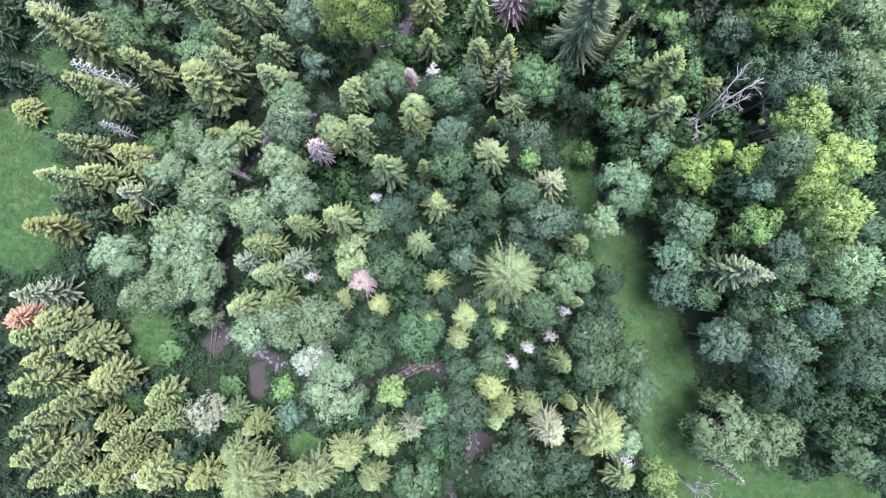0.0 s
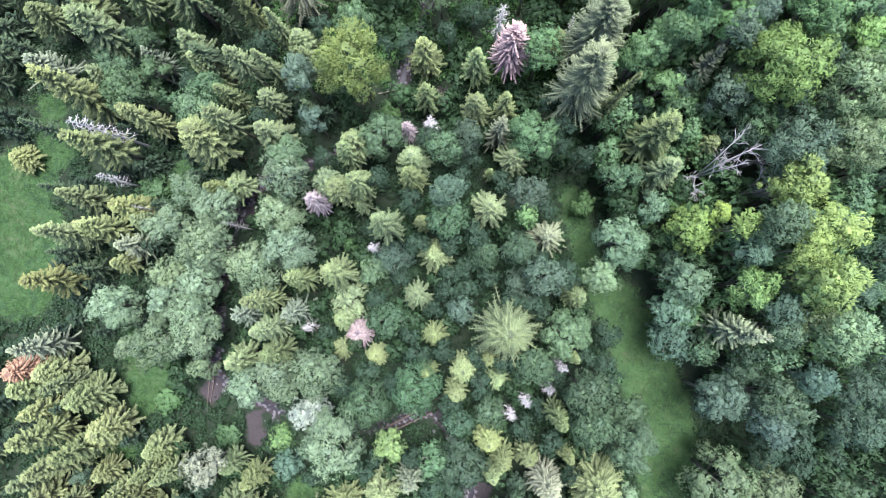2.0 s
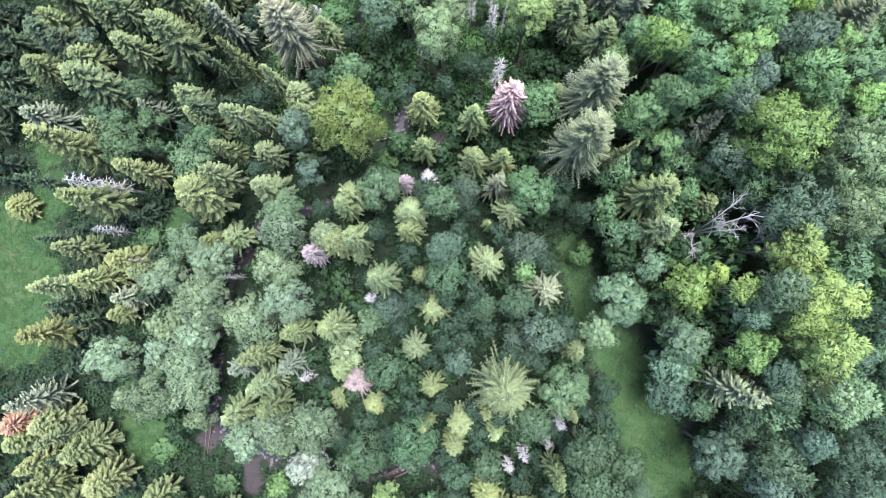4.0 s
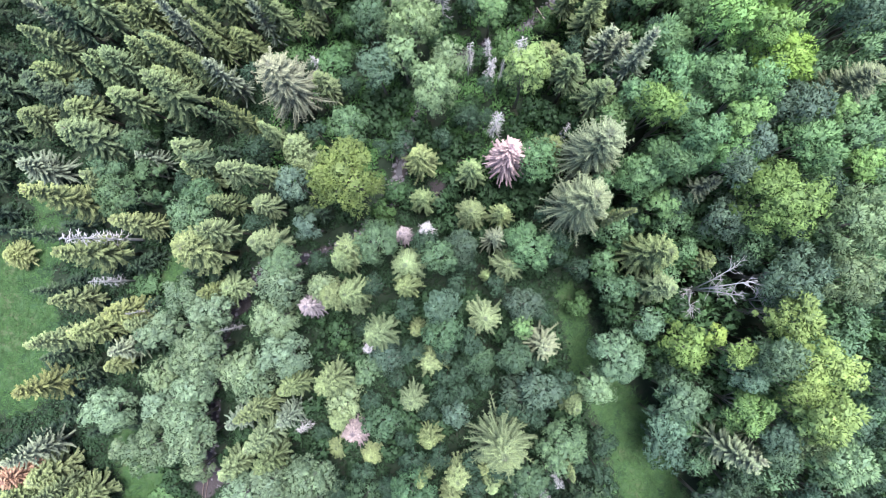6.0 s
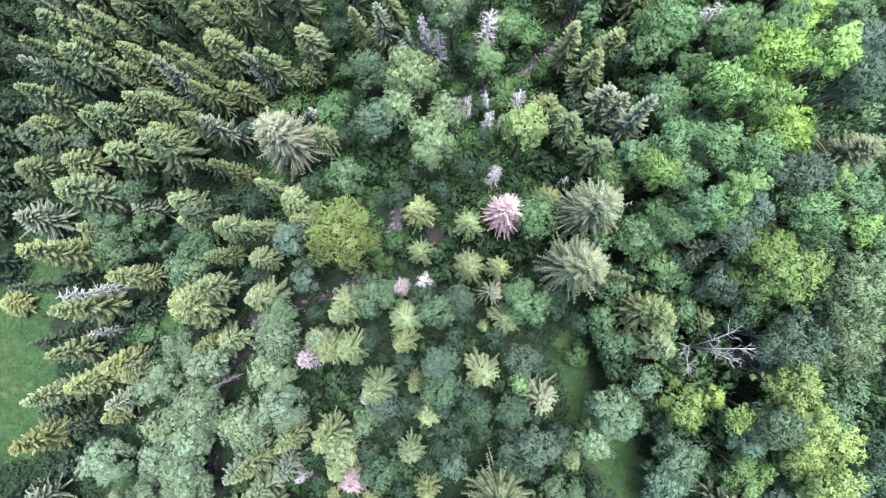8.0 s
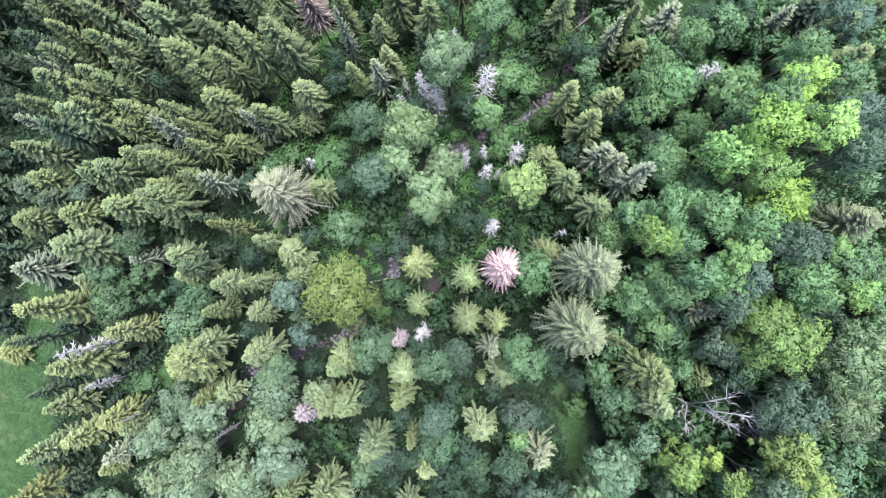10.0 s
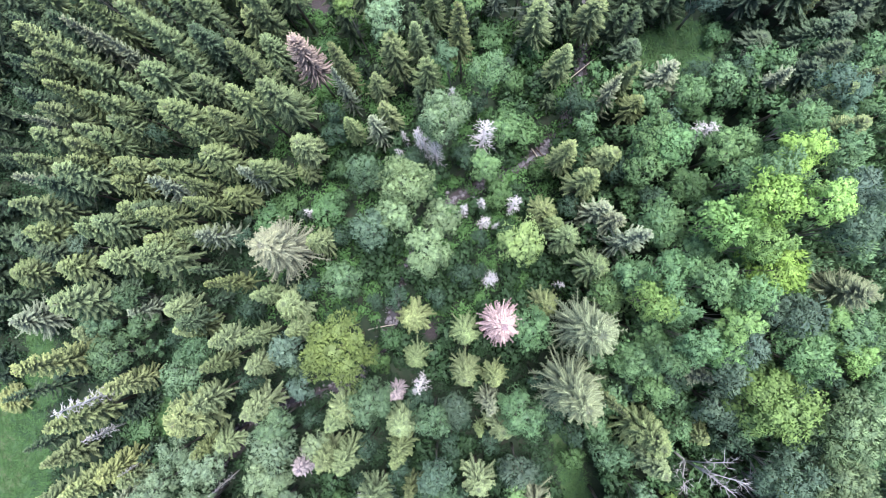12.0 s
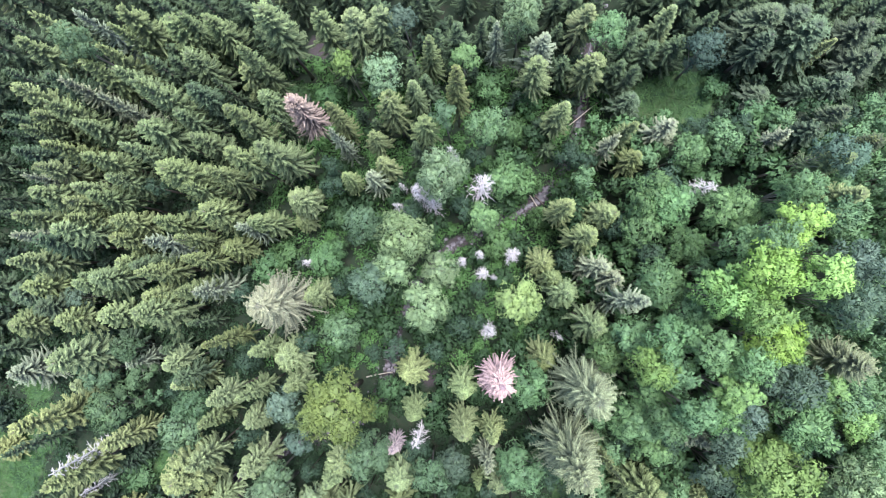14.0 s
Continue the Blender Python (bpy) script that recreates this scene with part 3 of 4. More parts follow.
PALE_SPRUCES_A = [
    (-25.5, -35.5, 12.6, 1.5), (-11.6, -34.9, 12.4, 2.2), (-46.9, -33.8, 14.9, 2.2), (-16, -31.2, 12.2, 2.6), (-66.3, -29.9, 18.1, 1.8), (-9.5, -28.4, 13.6, 2.7),
    (-57.8, -26.8, 9.7, 1.5), (-30.9, -26.1, 15.1, 1.8), (9.1, -25.2, 13.8, 1.4), (-35.1, -24.5, 12.3, 1.7), (-62.4, -23.7, 20.4, 1.7), (10.8, -22.6, 15.3, 1.6),
    (14.7, -22.5, 11.5, 1.8), (21.1, -22, 13.5, 1.2), (-47.6, -21.9, 12.9, 1.8), (-58.6, -21, 20.6, 1.7), (8.2, -19.7, 12.7, 2.2), (-55.7, -18.7, 14.4, 2),
    (-64.2, -18.6, 20.9, 1.7), (19, -14.3, 22.1, 1.5), (3, -12, 13.3, 1.6), (-68.1, -11.4, 16, 1.8), (9.6, -9.7, 12.6, 1.8), (-65.2, -8.8, 14.1, 2.2),
]
PALE_SPRUCES_B = [
    (-1.9, -8.5, 15.5, 1.4), (-32.9, -6.3, 17.3, 2.1), (21.3, -5.6, 20.2, 1), (-26.5, -5.4, 18.7, 2.1), (-0.8, -2.5, 12.9, 1.8), (-16.3, -0.1, 9.5, 1.7),
    (-27.5, 3.5, 23.1, 1.7), (22.7, 4.2, 15.5, 1.8), (-63.8, 6.7, 19.3, 1.8), (-22.8, 6.7, 20, 1.7), (-16.4, 7.5, 22.5, 2.25), (-0.3, 10.6, 15, 2.3),
    (-60.9, 14.3, 21.8, 1.5), (-8.1, 15.2, 23.7, 2.3), (-2.5, 16.1, 19.4, 1.2), (-13.2, 19.5, 11.3, 1.3), (-36.8, 22.1, 16, 1.5), (-12.5, 22.3, 22.3, 2),
    (-3.9, 23.2, 23, 1.8), (8.8, 24.8, 12.3, 0.9), (-14.7, 27.1, 19.5, 1.7), (-48.2, 33.1, 20.9, 1.4), (25.6, 33.3, 34.5, 1.1), (11.1, 34.3, 20.9, 1.7),
]
PALE_SPRUCES_C = [
    (6.3, 35, 18.9, 2.1), (-58.1, 36.6, 26.8, 1.9), (-33.3, 36.7, 20.4, 1.5), (-1.9, 37.4, 17.2, 1.8), (-26.5, 41.1, 23.2, 1.5), (6.1, 41.7, 20.5, 2),
    (-1.8, 43.9, 18.6, 2.3), (-53.7, 46.1, 25, 2), (-25.8, 47.3, 22.1, 1.5), (-29.8, 49.5, 28.5, 1.4), (-17.4, 56.2, 18.8, 1.9), (-40.5, 60.1, 25.7, 1.5),
    (-35.7, 64.2, 25.2, 1.6), (-51.8, 65.5, 28.3, 1.8), (-25.4, 67.8, 21.8, 1.9), (21.9, 69, 24.6, 1.8), (-51.8, 69.7, 26.3, 1.3), (-12.4, 74.6, 18.9, 1.4),
    (58.5, 76.9, 33.7, 1.3), (-5.9, 77, 19.6, 1.6), (31.1, 81.6, 25, 1.5), (-13.1, 83.2, 26.4, 1.6), (-4.8, 85.3, 25.7, 1.3), (5.6, 86.6, 30.5, 1.7),
]
PALE_SPRUCES_D = [
    (26.3, 91.3, 23, 1.7), (57.6, 91.6, 27.6, 1.1), (0.9, 93.9, 25.5, 1.6), (-43.2, 94.4, 29.8, 1.2), (37.6, 98.4, 22.6, 1.8),
]
DARK_SPRUCES = [
    (-37.8, 43.3, 19.3, 1.4), (-51.1, 46.9, 15, 1.7), (-59.8, 54.2, 19.6, 1.6), (-64.8, 56.3, 18.4, 1.8), (-42.7, 60.3, 23.9, 1.5), (-56.1, 64, 26.2, 1.5),
    (-58.9, 77, 26.4, 1.3), (-57.5, 81.7, 29.3, 1.3), (57.9, 86.7, 24, 1.6), (-33.7, 86.8, 26.6, 1.5), (33, 87.6, 16.1, 1.6), (-53.2, 87.8, 29.4, 1.4),
    (55.8, 93.7, 27.7, 2.2),
]
BLUE_TREES_A = [
    (13.5, -27.7, 9.6, 1.7), (-61.2, -26.8, 9.9, 1.3), (-26.8, -26.1, 6.2, 2.4), (48.7, -14.2, 23.1, 2.6), (43.1, -11.4, 19.9, 3.2), (54.1, -7.6, 24.6, 2.2),
    (37.7, -3.3, 14.4, 2.9), (3.8, 1.3, 11.7, 2), (48.3, 3.2, 28.6, 2), (57.7, 5.4, 29.3, 1.6), (13.6, 5.7, 14.4, 2.5), (17.1, 7.1, 19.3, 2.6),
    (-8.2, 10.3, 6, 2.8), (1.2, 20.2, 21.3, 2.2), (14.6, 20.3, 18.3, 2.3), (47.9, 24.6, 32.5, 3.6), (4.4, 29.1, 16.9, 2.1), (-20.2, 32.5, 17.4, 1.8),
    (41, 33.2, 30.8, 2.5), (38.6, 37.8, 37, 1.8), (-22.1, 39, 20.6, 2.2), (42.6, 41.7, 35.3, 2), (46.1, 45.4, 37, 2.7), (-57.8, 55.4, 14.6, 1.7),
]
BLUE_TREES_B = [
    (51.7, 56, 42.2, 2.2), (-8.9, 57.3, 20.5, 2.6), (53.1, 61.8, 40, 2.2), (55.8, 74.4, 35.5, 1.8), (52.3, 74.6, 36.4, 1.8), (42.8, 92.8, 24.4, 2.3),
    (-1.9, 96.5, 25.9, 1.6),
]
FRESH_TREES = [
    (-28.4, -21.7, 3.7, 1.6), (44.8, 6, 26.9, 2), (13.8, 16.8, 17.6, 1.2), (45.7, 33.3, 34, 1.4), (45.6, 34.6, 36.6, 3.5), (30.9, 46.6, 33.4, 1.9),
    (-11, 90.8, 25.8, 1.2), (6.2, 91.9, 25.1, 1.5),
]
FAWN_TREES = [
    (44.6, -25.3, 16.5, 5.2), (51.6, -26.2, 16.0, 4.8),
]
SAGE_TREES = [
    (55.2, 31.2, 35.5, 3.8), (54.6, 24.4, 33.5, 3.2),     (29, -26.8, 18.6, 1.9), (55.5, 0.1, 30.4, 3), (52.9, 1.3, 28.1, 1.8), (26, 7.2, 17.2, 2.4), (0.2, 54.2, 19.7, 3.3),
    (-5.1, 60, 18.4, 2.7), (2.3, 60, 16.9, 2.5), (-2.9, 65.2, 19.4, 3.5), (3.2, 75.1, 24.9, 3.1), (-6, 90.1, 25.3, 2.5), (15.5, 98.4, 24.2, 2.5),
]
SHRUBS_A = [
    (-0.5, -31.3, 0, 2.5), (-37.7, -21.2, 0.3, 2.1), (-48.7, -15, 1.5, 2.1), (-15.6, 12.5, 7.5, 1.2), (24.7, 19.5, 7.9, 1.9), (-52.2, 22.8, 4.1, 2.4),
    (-9.1, 35.7, 11, 1.9), (-6.9, 39.4, 6.8, 1.9), (-50.3, 51.1, 15, 1.5), (-28.6, 60.8, 11.3, 2.7), (-18, 61.9, 8.5, 2.7), (-25.1, 62.8, 7.2, 2.6),
    (-15.6, 63.8, 7.5, 1.6), (12.1, 64.7, 7.8, 2.5), (19.6, 69, 9.7, 1.9), (-14.9, 69.1, 8.9, 1.5), (45.4, 73.7, 23.8, 1), (16.3, 75.6, 9.3, 2.9),
    (14, 78.1, 9.3, 2.9), (14.7, 84.7, 11.6, 2.1), (52.8, 85.3, 16.6, 2.6), (17.7, 89.7, 10.4, 2.1), (47.3, 90, 13.2, 1.6), (-17.8, 90.8, 16.1, 2.3),
]
SHRUBS_B = [
    (-23.6, 91.5, 19.4, 2.2), (10.9, 92.7, 14.7, 2.7),
]
PINK_SPRUCES = [
    (-13.8, -2.6, 7.1, 1.8), (-20.6, 19.8, 15.3, 1.5), (-5, 31.2, 15, 1.1), (11.8, 43, 23.9, 2.3), (-18.1, 83.9, 27.4, 1.9),
]
SNAGS_A = [
    (-50.2, -34.3, 12.9, 0.9), (29.5, -29.4, 17.5, 1.2), (12.1, -16.3, 8.7, 1.3), (14.7, -13.2, 12.9, 1.1), (17.9, -11.4, 12.4, 1.1), (19.8, -7.3, 19.3, 1),
    (-22.7, -1.7, 8.1, 1.2), (-11.5, 12.3, 9.2, 1.1), (-55.4, 23.7, 14.4, 1.0), (-53.8, 31.1, 24.4, 1.6), (-0.9, 32.2, 14.9, 1.4), (22.1, 48.9, 13.5, 0.7),
    (9.9, 49.9, 15.5, 1.4), (11.1, 59, 16.4, 0.5), (9, 59.4, 14.5, 1.1), (5.8, 61, 15.8, 0.9), (-20.4, 61.3, 11.1, 0.9), (14.4, 62.2, 14.1, 1.3),
    (9.1, 62.6, 14.2, 0.9), (-4.2, 69.9, 16.8, 0.9), (1.3, 70.4, 19.2, 1.4), (-0.2, 72.4, 21.2, 1.5), (42.2, 72.8, 23.9, 1.8), (9, 73.3, 18.3, 2.1),
]
SNAGS_B = [
    (-4.1, 74.1, 13, 0.6), (5.4, 78.5, 24.3, 1), (-34.2, 15.6, 16, 0.6), (-49.6, 18.6, 15.6, 0.5),
]
PALE_DEAD = [
    (17, -25.4, 18.5, 2.5), (-22.3, 54.6, 26.7, 4.1),
]
LIME_TREES = [
    (33.8, -32.4, 16.6, 2.1), (-8, -20.4, 14.3, 2.2), (50.1, 6.3, 31.6, 1.5), (52.3, 7.2, 33.3, 2.6), (48.4, 10.8, 33.8, 1.8), (51.2, 13.5, 36.3, 2.5),
    (37.7, 13.8, 24.9, 2.4), (41.7, 14.3, 30.2, 1.5), (40.6, 16.3, 25.8, 1.1), (47.6, 19.5, 33.4, 2.4), (45.7, 19.8, 30, 0.9), (44.5, 51.7, 39.9, 2.4),
    (42, 54.6, 39.6, 1.9), (14.3, 55.3, 26.2, 2.9), (39.2, 57.1, 37.6, 2.5), (47.6, 58.6, 43.5, 1.9), (43.3, 59.5, 42.6, 2.6), (46.8, 65.8, 39.8, 2),
]
GOLD_FIR = [
    (-12.4, 39.8, 26.5, 4.6),
]
RUSSET = [
    (-69.1, -8.4, 14.8, 2),
]
WHITE_TREE = [
    (-21, -15.2, 14, 3.1),
]
BROAD_SPRUCE = [
    (10.7, -1.4, 24.7, 4.5),
]
SILVER_CROWN = [
    (-37.9, -24, 15.7, 3.8),
]

KINDS = {
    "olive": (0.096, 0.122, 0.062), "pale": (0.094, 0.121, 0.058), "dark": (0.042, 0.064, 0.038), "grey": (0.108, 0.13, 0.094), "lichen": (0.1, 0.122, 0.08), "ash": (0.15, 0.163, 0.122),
    "gold": (0.2, 0.268, 0.074), "pink": (0.24, 0.172, 0.18), "russet": (0.19, 0.114, 0.088), "green": (0.09, 0.155, 0.085), "sea": (0.1, 0.172, 0.106), "leaf": (0.108, 0.196, 0.092), "blue": (0.084, 0.138, 0.1), "stone": (0.185, 0.207, 0.155),
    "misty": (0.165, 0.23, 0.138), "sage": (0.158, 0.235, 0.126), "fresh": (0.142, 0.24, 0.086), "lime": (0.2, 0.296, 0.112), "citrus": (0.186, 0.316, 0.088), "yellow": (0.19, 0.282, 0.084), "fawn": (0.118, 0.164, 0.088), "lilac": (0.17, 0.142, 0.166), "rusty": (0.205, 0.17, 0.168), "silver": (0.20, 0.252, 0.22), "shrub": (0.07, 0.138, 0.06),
    # several of the darker kinds below hold shade in their colour
    "golden": (0.116, 0.138, 0.064), "sallow": (0.078, 0.104, 0.056), "forest": (0.088, 0.116, 0.056), "bright": (0.132, 0.238, 0.096), "shady": (0.066, 0.114, 0.07), "spring": (0.15, 0.22, 0.085), "blue_shade": (0.06, 0.1, 0.075), "teal_shade": (0.04, 0.072, 0.049), "gap_shade": (0.02, 0.038, 0.022), "olive_shade": (0.043, 0.062, 0.039), "under": (0.028, 0.06, 0.027), "crowd_shade": (0.034, 0.052, 0.027), "lush": (0.078, 0.168, 0.058),
}
SOLITARY = (43.8, -0.5)
SPRUCE, LEAFY = "spruces of the stand", "broadleaf trees of the wood"
for rows in (OLIVE_SPRUCES_A, OLIVE_SPRUCES_B, OLIVE_SPRUCES_C, OLIVE_SPRUCES_D, OLIVE_SPRUCES_E, OLIVE_SPRUCES_F):
    for x, y, top, r in rows:
        # spruces in the north-east corner use a darker copy that paints in shade
        grow("spruce_tree", "broad" if r > 2.6 else "edge" if x < -38 and y < 45 else "spruce", x, y, top, r * (1.45 if r < 2.2 and y < 0 else 1.58), KINDS["olive_shade" if x > 34 and y > 76 else "pale" if x > -16 and y > 70 else "forest" if y > 45 else "golden" if x < -38 and y < 2 or x < -46 and y < 36 else "olive"], "olive green spruce with drooping boughs, rooted in the forest floor", "spruce", SPRUCE, least=6)
for rows in (PALE_SPRUCES_A, PALE_SPRUCES_B, PALE_SPRUCES_C, PALE_SPRUCES_D):
    for x, y, top, r in rows:
        grow("spruce_tree", "edge" if x < -38 and y < 45 else "spruce" if x < -38 else "dense", x, y, top, r * (1.6 if x < -38 else 1.24), KINDS["golden" if x < -38 and y < 40 else "pale"], "yellow-green spruce with pale young tips on the forest floor", "spruce", SPRUCE, least=6)
# dark green spruces, the shade between taller trees mixed into the colour
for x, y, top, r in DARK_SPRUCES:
    grow("spruce_tree", "spruce", x, y, top, r * 1.75, KINDS["dark"], "dark green spruce standing among taller spruces, some shade put into its colour", "spruce", SPRUCE, least=6)
for rows in (GREY_SPRUCES_A, GREY_SPRUCES_B):
    for x, y, top, r in rows:
        grow("spruce_tree", "broad" if r > 2.6 else "thin", x, y, top, r * 1.4, KINDS["grey" if r < 2.6 else "lichen"], "greyish lichen-hung spruce with thinning needles on the forest floor", "spruce", SPRUCE, least=6)
grow("spruce_tree", "thin", SOLITARY[0], SOLITARY[1], 29.0, 3.0, KINDS["lichen"], "pale lichen-grey spruce alone among broadleaf trees", "spruce", SPRUCE)
for x, y, top, r in PALE_DEAD:
    grow("spruce_tree", "broad", x, y, top, r * 1.1, KINDS["ash"], "pale ash-grey dying spruce with wide bare-looking boughs", "spruce", SPRUCE)
for x, y, top, r, kind in ((32.8, 28.2, 30.8, 3.3, "pale"), (40.9, 27.3, 22.6, 2.4, "olive"), (34.3, 23.5, 26.4, 2.9, "olive"), (42.5, 20.0, 15.0, 1.8, "pale")):
    grow("spruce_tree", "spruce", x, y, top, r, KINDS[kind], "pale olive spruce standing beside a bare dead tree", "spruce", SPRUCE)
for x, y, top, r in BROAD_SPRUCE:
    grow("spruce_tree", "broad", x, y, top, r * 1.05, KINDS["sallow"], "wide pale olive spruce with long fanned boughs", "spruce", SPRUCE)
for x, y, top, r in GOLD_FIR:
    grow("fir_tree", "fir", x, y, top, r * 1.3, KINDS["gold"], "broad golden green fir with dense crown beside the stream", "fir", SPRUCE)
for x, y, top, r in PINK_SPRUCES:
    grow("dead_spruce", "faded", x, y, top, r * 1.4, KINDS["rusty" if y > 80 else "pink" if x > 0 else "lilac"], "dead spruce with faded pinkish needles on the forest floor", "dead tree", "dead trees")
for x, y, top, r in RUSSET:
    grow("dead_spruce", "faded", x, y, top, r * 1.5, KINDS["russet"], "dead spruce with rust red needles at the meadow edge", "dead tree", "dead trees")
for rows in (GREEN_TREES_A, GREEN_TREES_B, GREEN_TREES_C, GREEN_TREES_D, GREEN_TREES_E):
    for x, y, top, r in rows:
        grow("broadleaf_tree", "leafy", x, y, top, r * (1.45 if x < -14 and y < 24 else 1.3), KINDS["misty" if x < -14 and y < 24 else "bright" if x > 38 and 22 < y < 52 else "sea" if x > 24 and -5 < y < 24 else "leaf" if x > 24 and y > -5 or x > 8 and y > 18 else "shady" if x > 2 and y < -8 or x > 22 else "green"], "grey-green broadleaf tree with a clumpy rounded crown", "tree", LEAFY)
for rows in (BLUE_TREES_A, BLUE_TREES_B):
    for x, y, top, r in rows:
        # in the north-east corner the blue-green is darkened as if shaded
        grow("broadleaf_tree", "leafy", x, y, top, r * 1.3, KINDS["blue_shade" if y > 85 and x > 30 else "blue"], "dark blue-green broadleaf tree with a dense crown", "tree", LEAFY)
for x, y, top, r in SAGE_TREES:
    grow("broadleaf_tree", "leafy", x, y, top, r * 1.3, KINDS["sage"], "sage green broadleaf tree with a loose feathery crown", "tree", LEAFY)
for x, y, top, r in FAWN_TREES:
    grow("broadleaf_tree", "leafy", x, y, top, r * 1.15, KINDS["fawn"], "wide olive and fawn broadleaf tree at the edge of the glade", "tree", LEAFY)
for x, y, top, r in FRESH_TREES:
    grow("broadleaf_tree", "leafy", x, y, top, r * 1.6, KINDS["fresh"], "fresh green broadleaf tree among spruces", "tree", LEAFY)
for x, y, top, r in LIME_TREES:
    grow("broadleaf_tree", "leafy", x, y, top, r * (1.48 if x > 30 else 1.28), KINDS["spring" if y < 0 else "yellow" if x < 43 and y < 20 else "citrus" if x > 30 and y > 50 else "lime"], "bright lime green broadleaf tree with a lobed crown", "tree", LEAFY)
for x, y, top, r in SILVER_CROWN:
    grow("broadleaf_tree", "leafy", x, y, top, r * 0.95, KINDS["stone"], "pale beige-grey broadleaf tree with a thinning crown", "tree", LEAFY)
for x, y, top, r in WHITE_TREE:
    grow("broadleaf_tree", "leafy", x, y, top, r * 1.1, KINDS["silver"], "silvery whitish broadleaf tree with a fine-leaved crown", "tree", LEAFY)
for rows in (SHRUBS_A, SHRUBS_B):
    for x, y, top, r in rows:
        grow("shrub", "shrub", x, y, min(top, float(land(x, y)) + 7), r * 1.25, KINDS["shrub"], "dark green hazel-like shrub on the forest floor", "shrub", "shrubs", least=3.0)


# ---- standing dead wood ----
def snag_stock(seed, height, reach, count):
    """A bare stem and its separate dead boughs."""
    rng = np.random.default_rng(seed)
    stem = tube([(0, 0, -0.3), (0.05, 0, height * 0.4), (0, 0.06, height * 0.8), (0, 0, height)], [0.17, 0.12, 0.06, 0.02], 6)
    boughs = []
    for k in range(count):
        q = k / count
        z = height * (0.985 - 0.7 * q)
        ln = reach * (0.3 + 0.7 * q**0.5) * (0.55 + 0.75 * rng.random())
        a = 2.4 * k + rng.normal(0, 0.3)
        o = np.array([math.cos(a), math.sin(a), 0])
        pts = [np.array([0, 0, z]), o * ln * 0.5 + [0, 0, z + 0.10 * ln], o * ln + [0, 0, z - 0.06 * ln]]
        bits = [tube(pts, [0.032, 0.024, 0.011], 3)]
        for s, u in ((-1, 0.45), (1, 0.62)):
            b = o * ln * u + np.array([0, 0, z + 0.08 * ln])
            e = b + (o * 0.7 + np.array([-o[1], o[0], 0]) * s * rng.uniform(0.6, 1.1)) * ln * 0.3 - [0, 0, 0.1 * ln]
            bits.append(tube([b, e], [0.026, 0.012], 3))
        v, f = joined(bits)
        boughs.append(v and mesh_of("branch", v, f, [DEADWOOD]))
    return mesh_of("trunk", stem[0], stem[1], [DEADWOOD]), boughs, height, reach


SNAG_STOCK = [snag_stock(101 + i, 12, 1.2, 62 + 4 * i) for i in range(3)]
for rows in (SNAGS_A, SNAGS_B):
    for x, y, top, r in rows:
        rng = random.Random(int(x * 57 + y * 311))
        trunk, boughs, h, reach = SNAG_STOCK[rng.randrange(3)]
        foot = float(land(x, y))
        snag = tagged(new("dead_snag"), "bleached whitish dead spruce stem with bare spiky branches", "dead tree", "dead trees")
        snag.matrix_basis = Matrix.LocRotScale((x, y, foot), Euler((radians(rng.uniform(-3, 3)), radians(rng.uniform(-3, 3)), rng.uniform(0, 6.28))), (r * 1.3 / reach, r * 1.3 / reach, max(5, top - foot) / h))
        child("trunk", trunk, snag)
        for b in boughs:
            child("branch", b, snag)
        PLACED.append((x, y, r * 0.6, top - foot))

# ---- the rest of the wood: understorey, undergrowth and trees added out of view around ----
rng = np.random.default_rng(7)
taken = np.array(PLACED)


def free(x, y, gap):
    return (np.hypot(taken[:, 0] - x, taken[:, 1] - y) > gap + 0.6 * taken[:, 2]).all()


def cover(name, spots, build, material, label, colour):
    """Uncounted growth, all in one mesh."""
    V, F, Y, R, n = [], [], [], [], 0
    for x, y in spots:
        v, f, yv, rv = build(x, y)
        V.append(v), F.append(f + n), Y.append(yv), R.append(rv)
        n += len(v)
    mesh = mesh_of(name, np.concatenate(V).tolist(), np.concatenate(F).tolist(), [material], np.concatenate(Y), rounded=np.concatenate(R))
    ob = tagged(new(name, mesh), label, name.replace("_", " "), kind="stuff")
    ob.color = (*colour, 1)
    return ob


def arrays(mesh):
    v = np.empty(len(mesh.vertices) * 3)
    mesh.vertices.foreach_get("co", v)
    f = np.empty(len(mesh.polygons) * 3, int)
    mesh.loops.foreach_get("vertex_index", f)
    y = np.empty(len(mesh.vertices))
    mesh.attributes["young_or_lit"].data.foreach_get("value", y)
    r = np.empty(len(mesh.loops) * 3, np.float32)
    mesh.corner_normals.foreach_get("vector", r)
    return v.reshape(-1, 3), f.reshape(-1, 3), y, r.reshape(-1, 3)


def set_down(stock, x, y, radius, tall):
    v, f, yv, rv, h, r = stock
    a = rng.uniform(0, 6.28)
    c, s = math.cos(a), math.sin(a)
    turn = np.array([[c, s, 0], [-s, c, 0], [0, 0, 1]])
    STEMS.append((x, y, tall * 0.9, 0.02 + 0.008 * tall))
    return (v * [radius / r, radius / r, tall / h]) @ turn + [x, y, float(land(x, y))], f, yv, rv @ turn


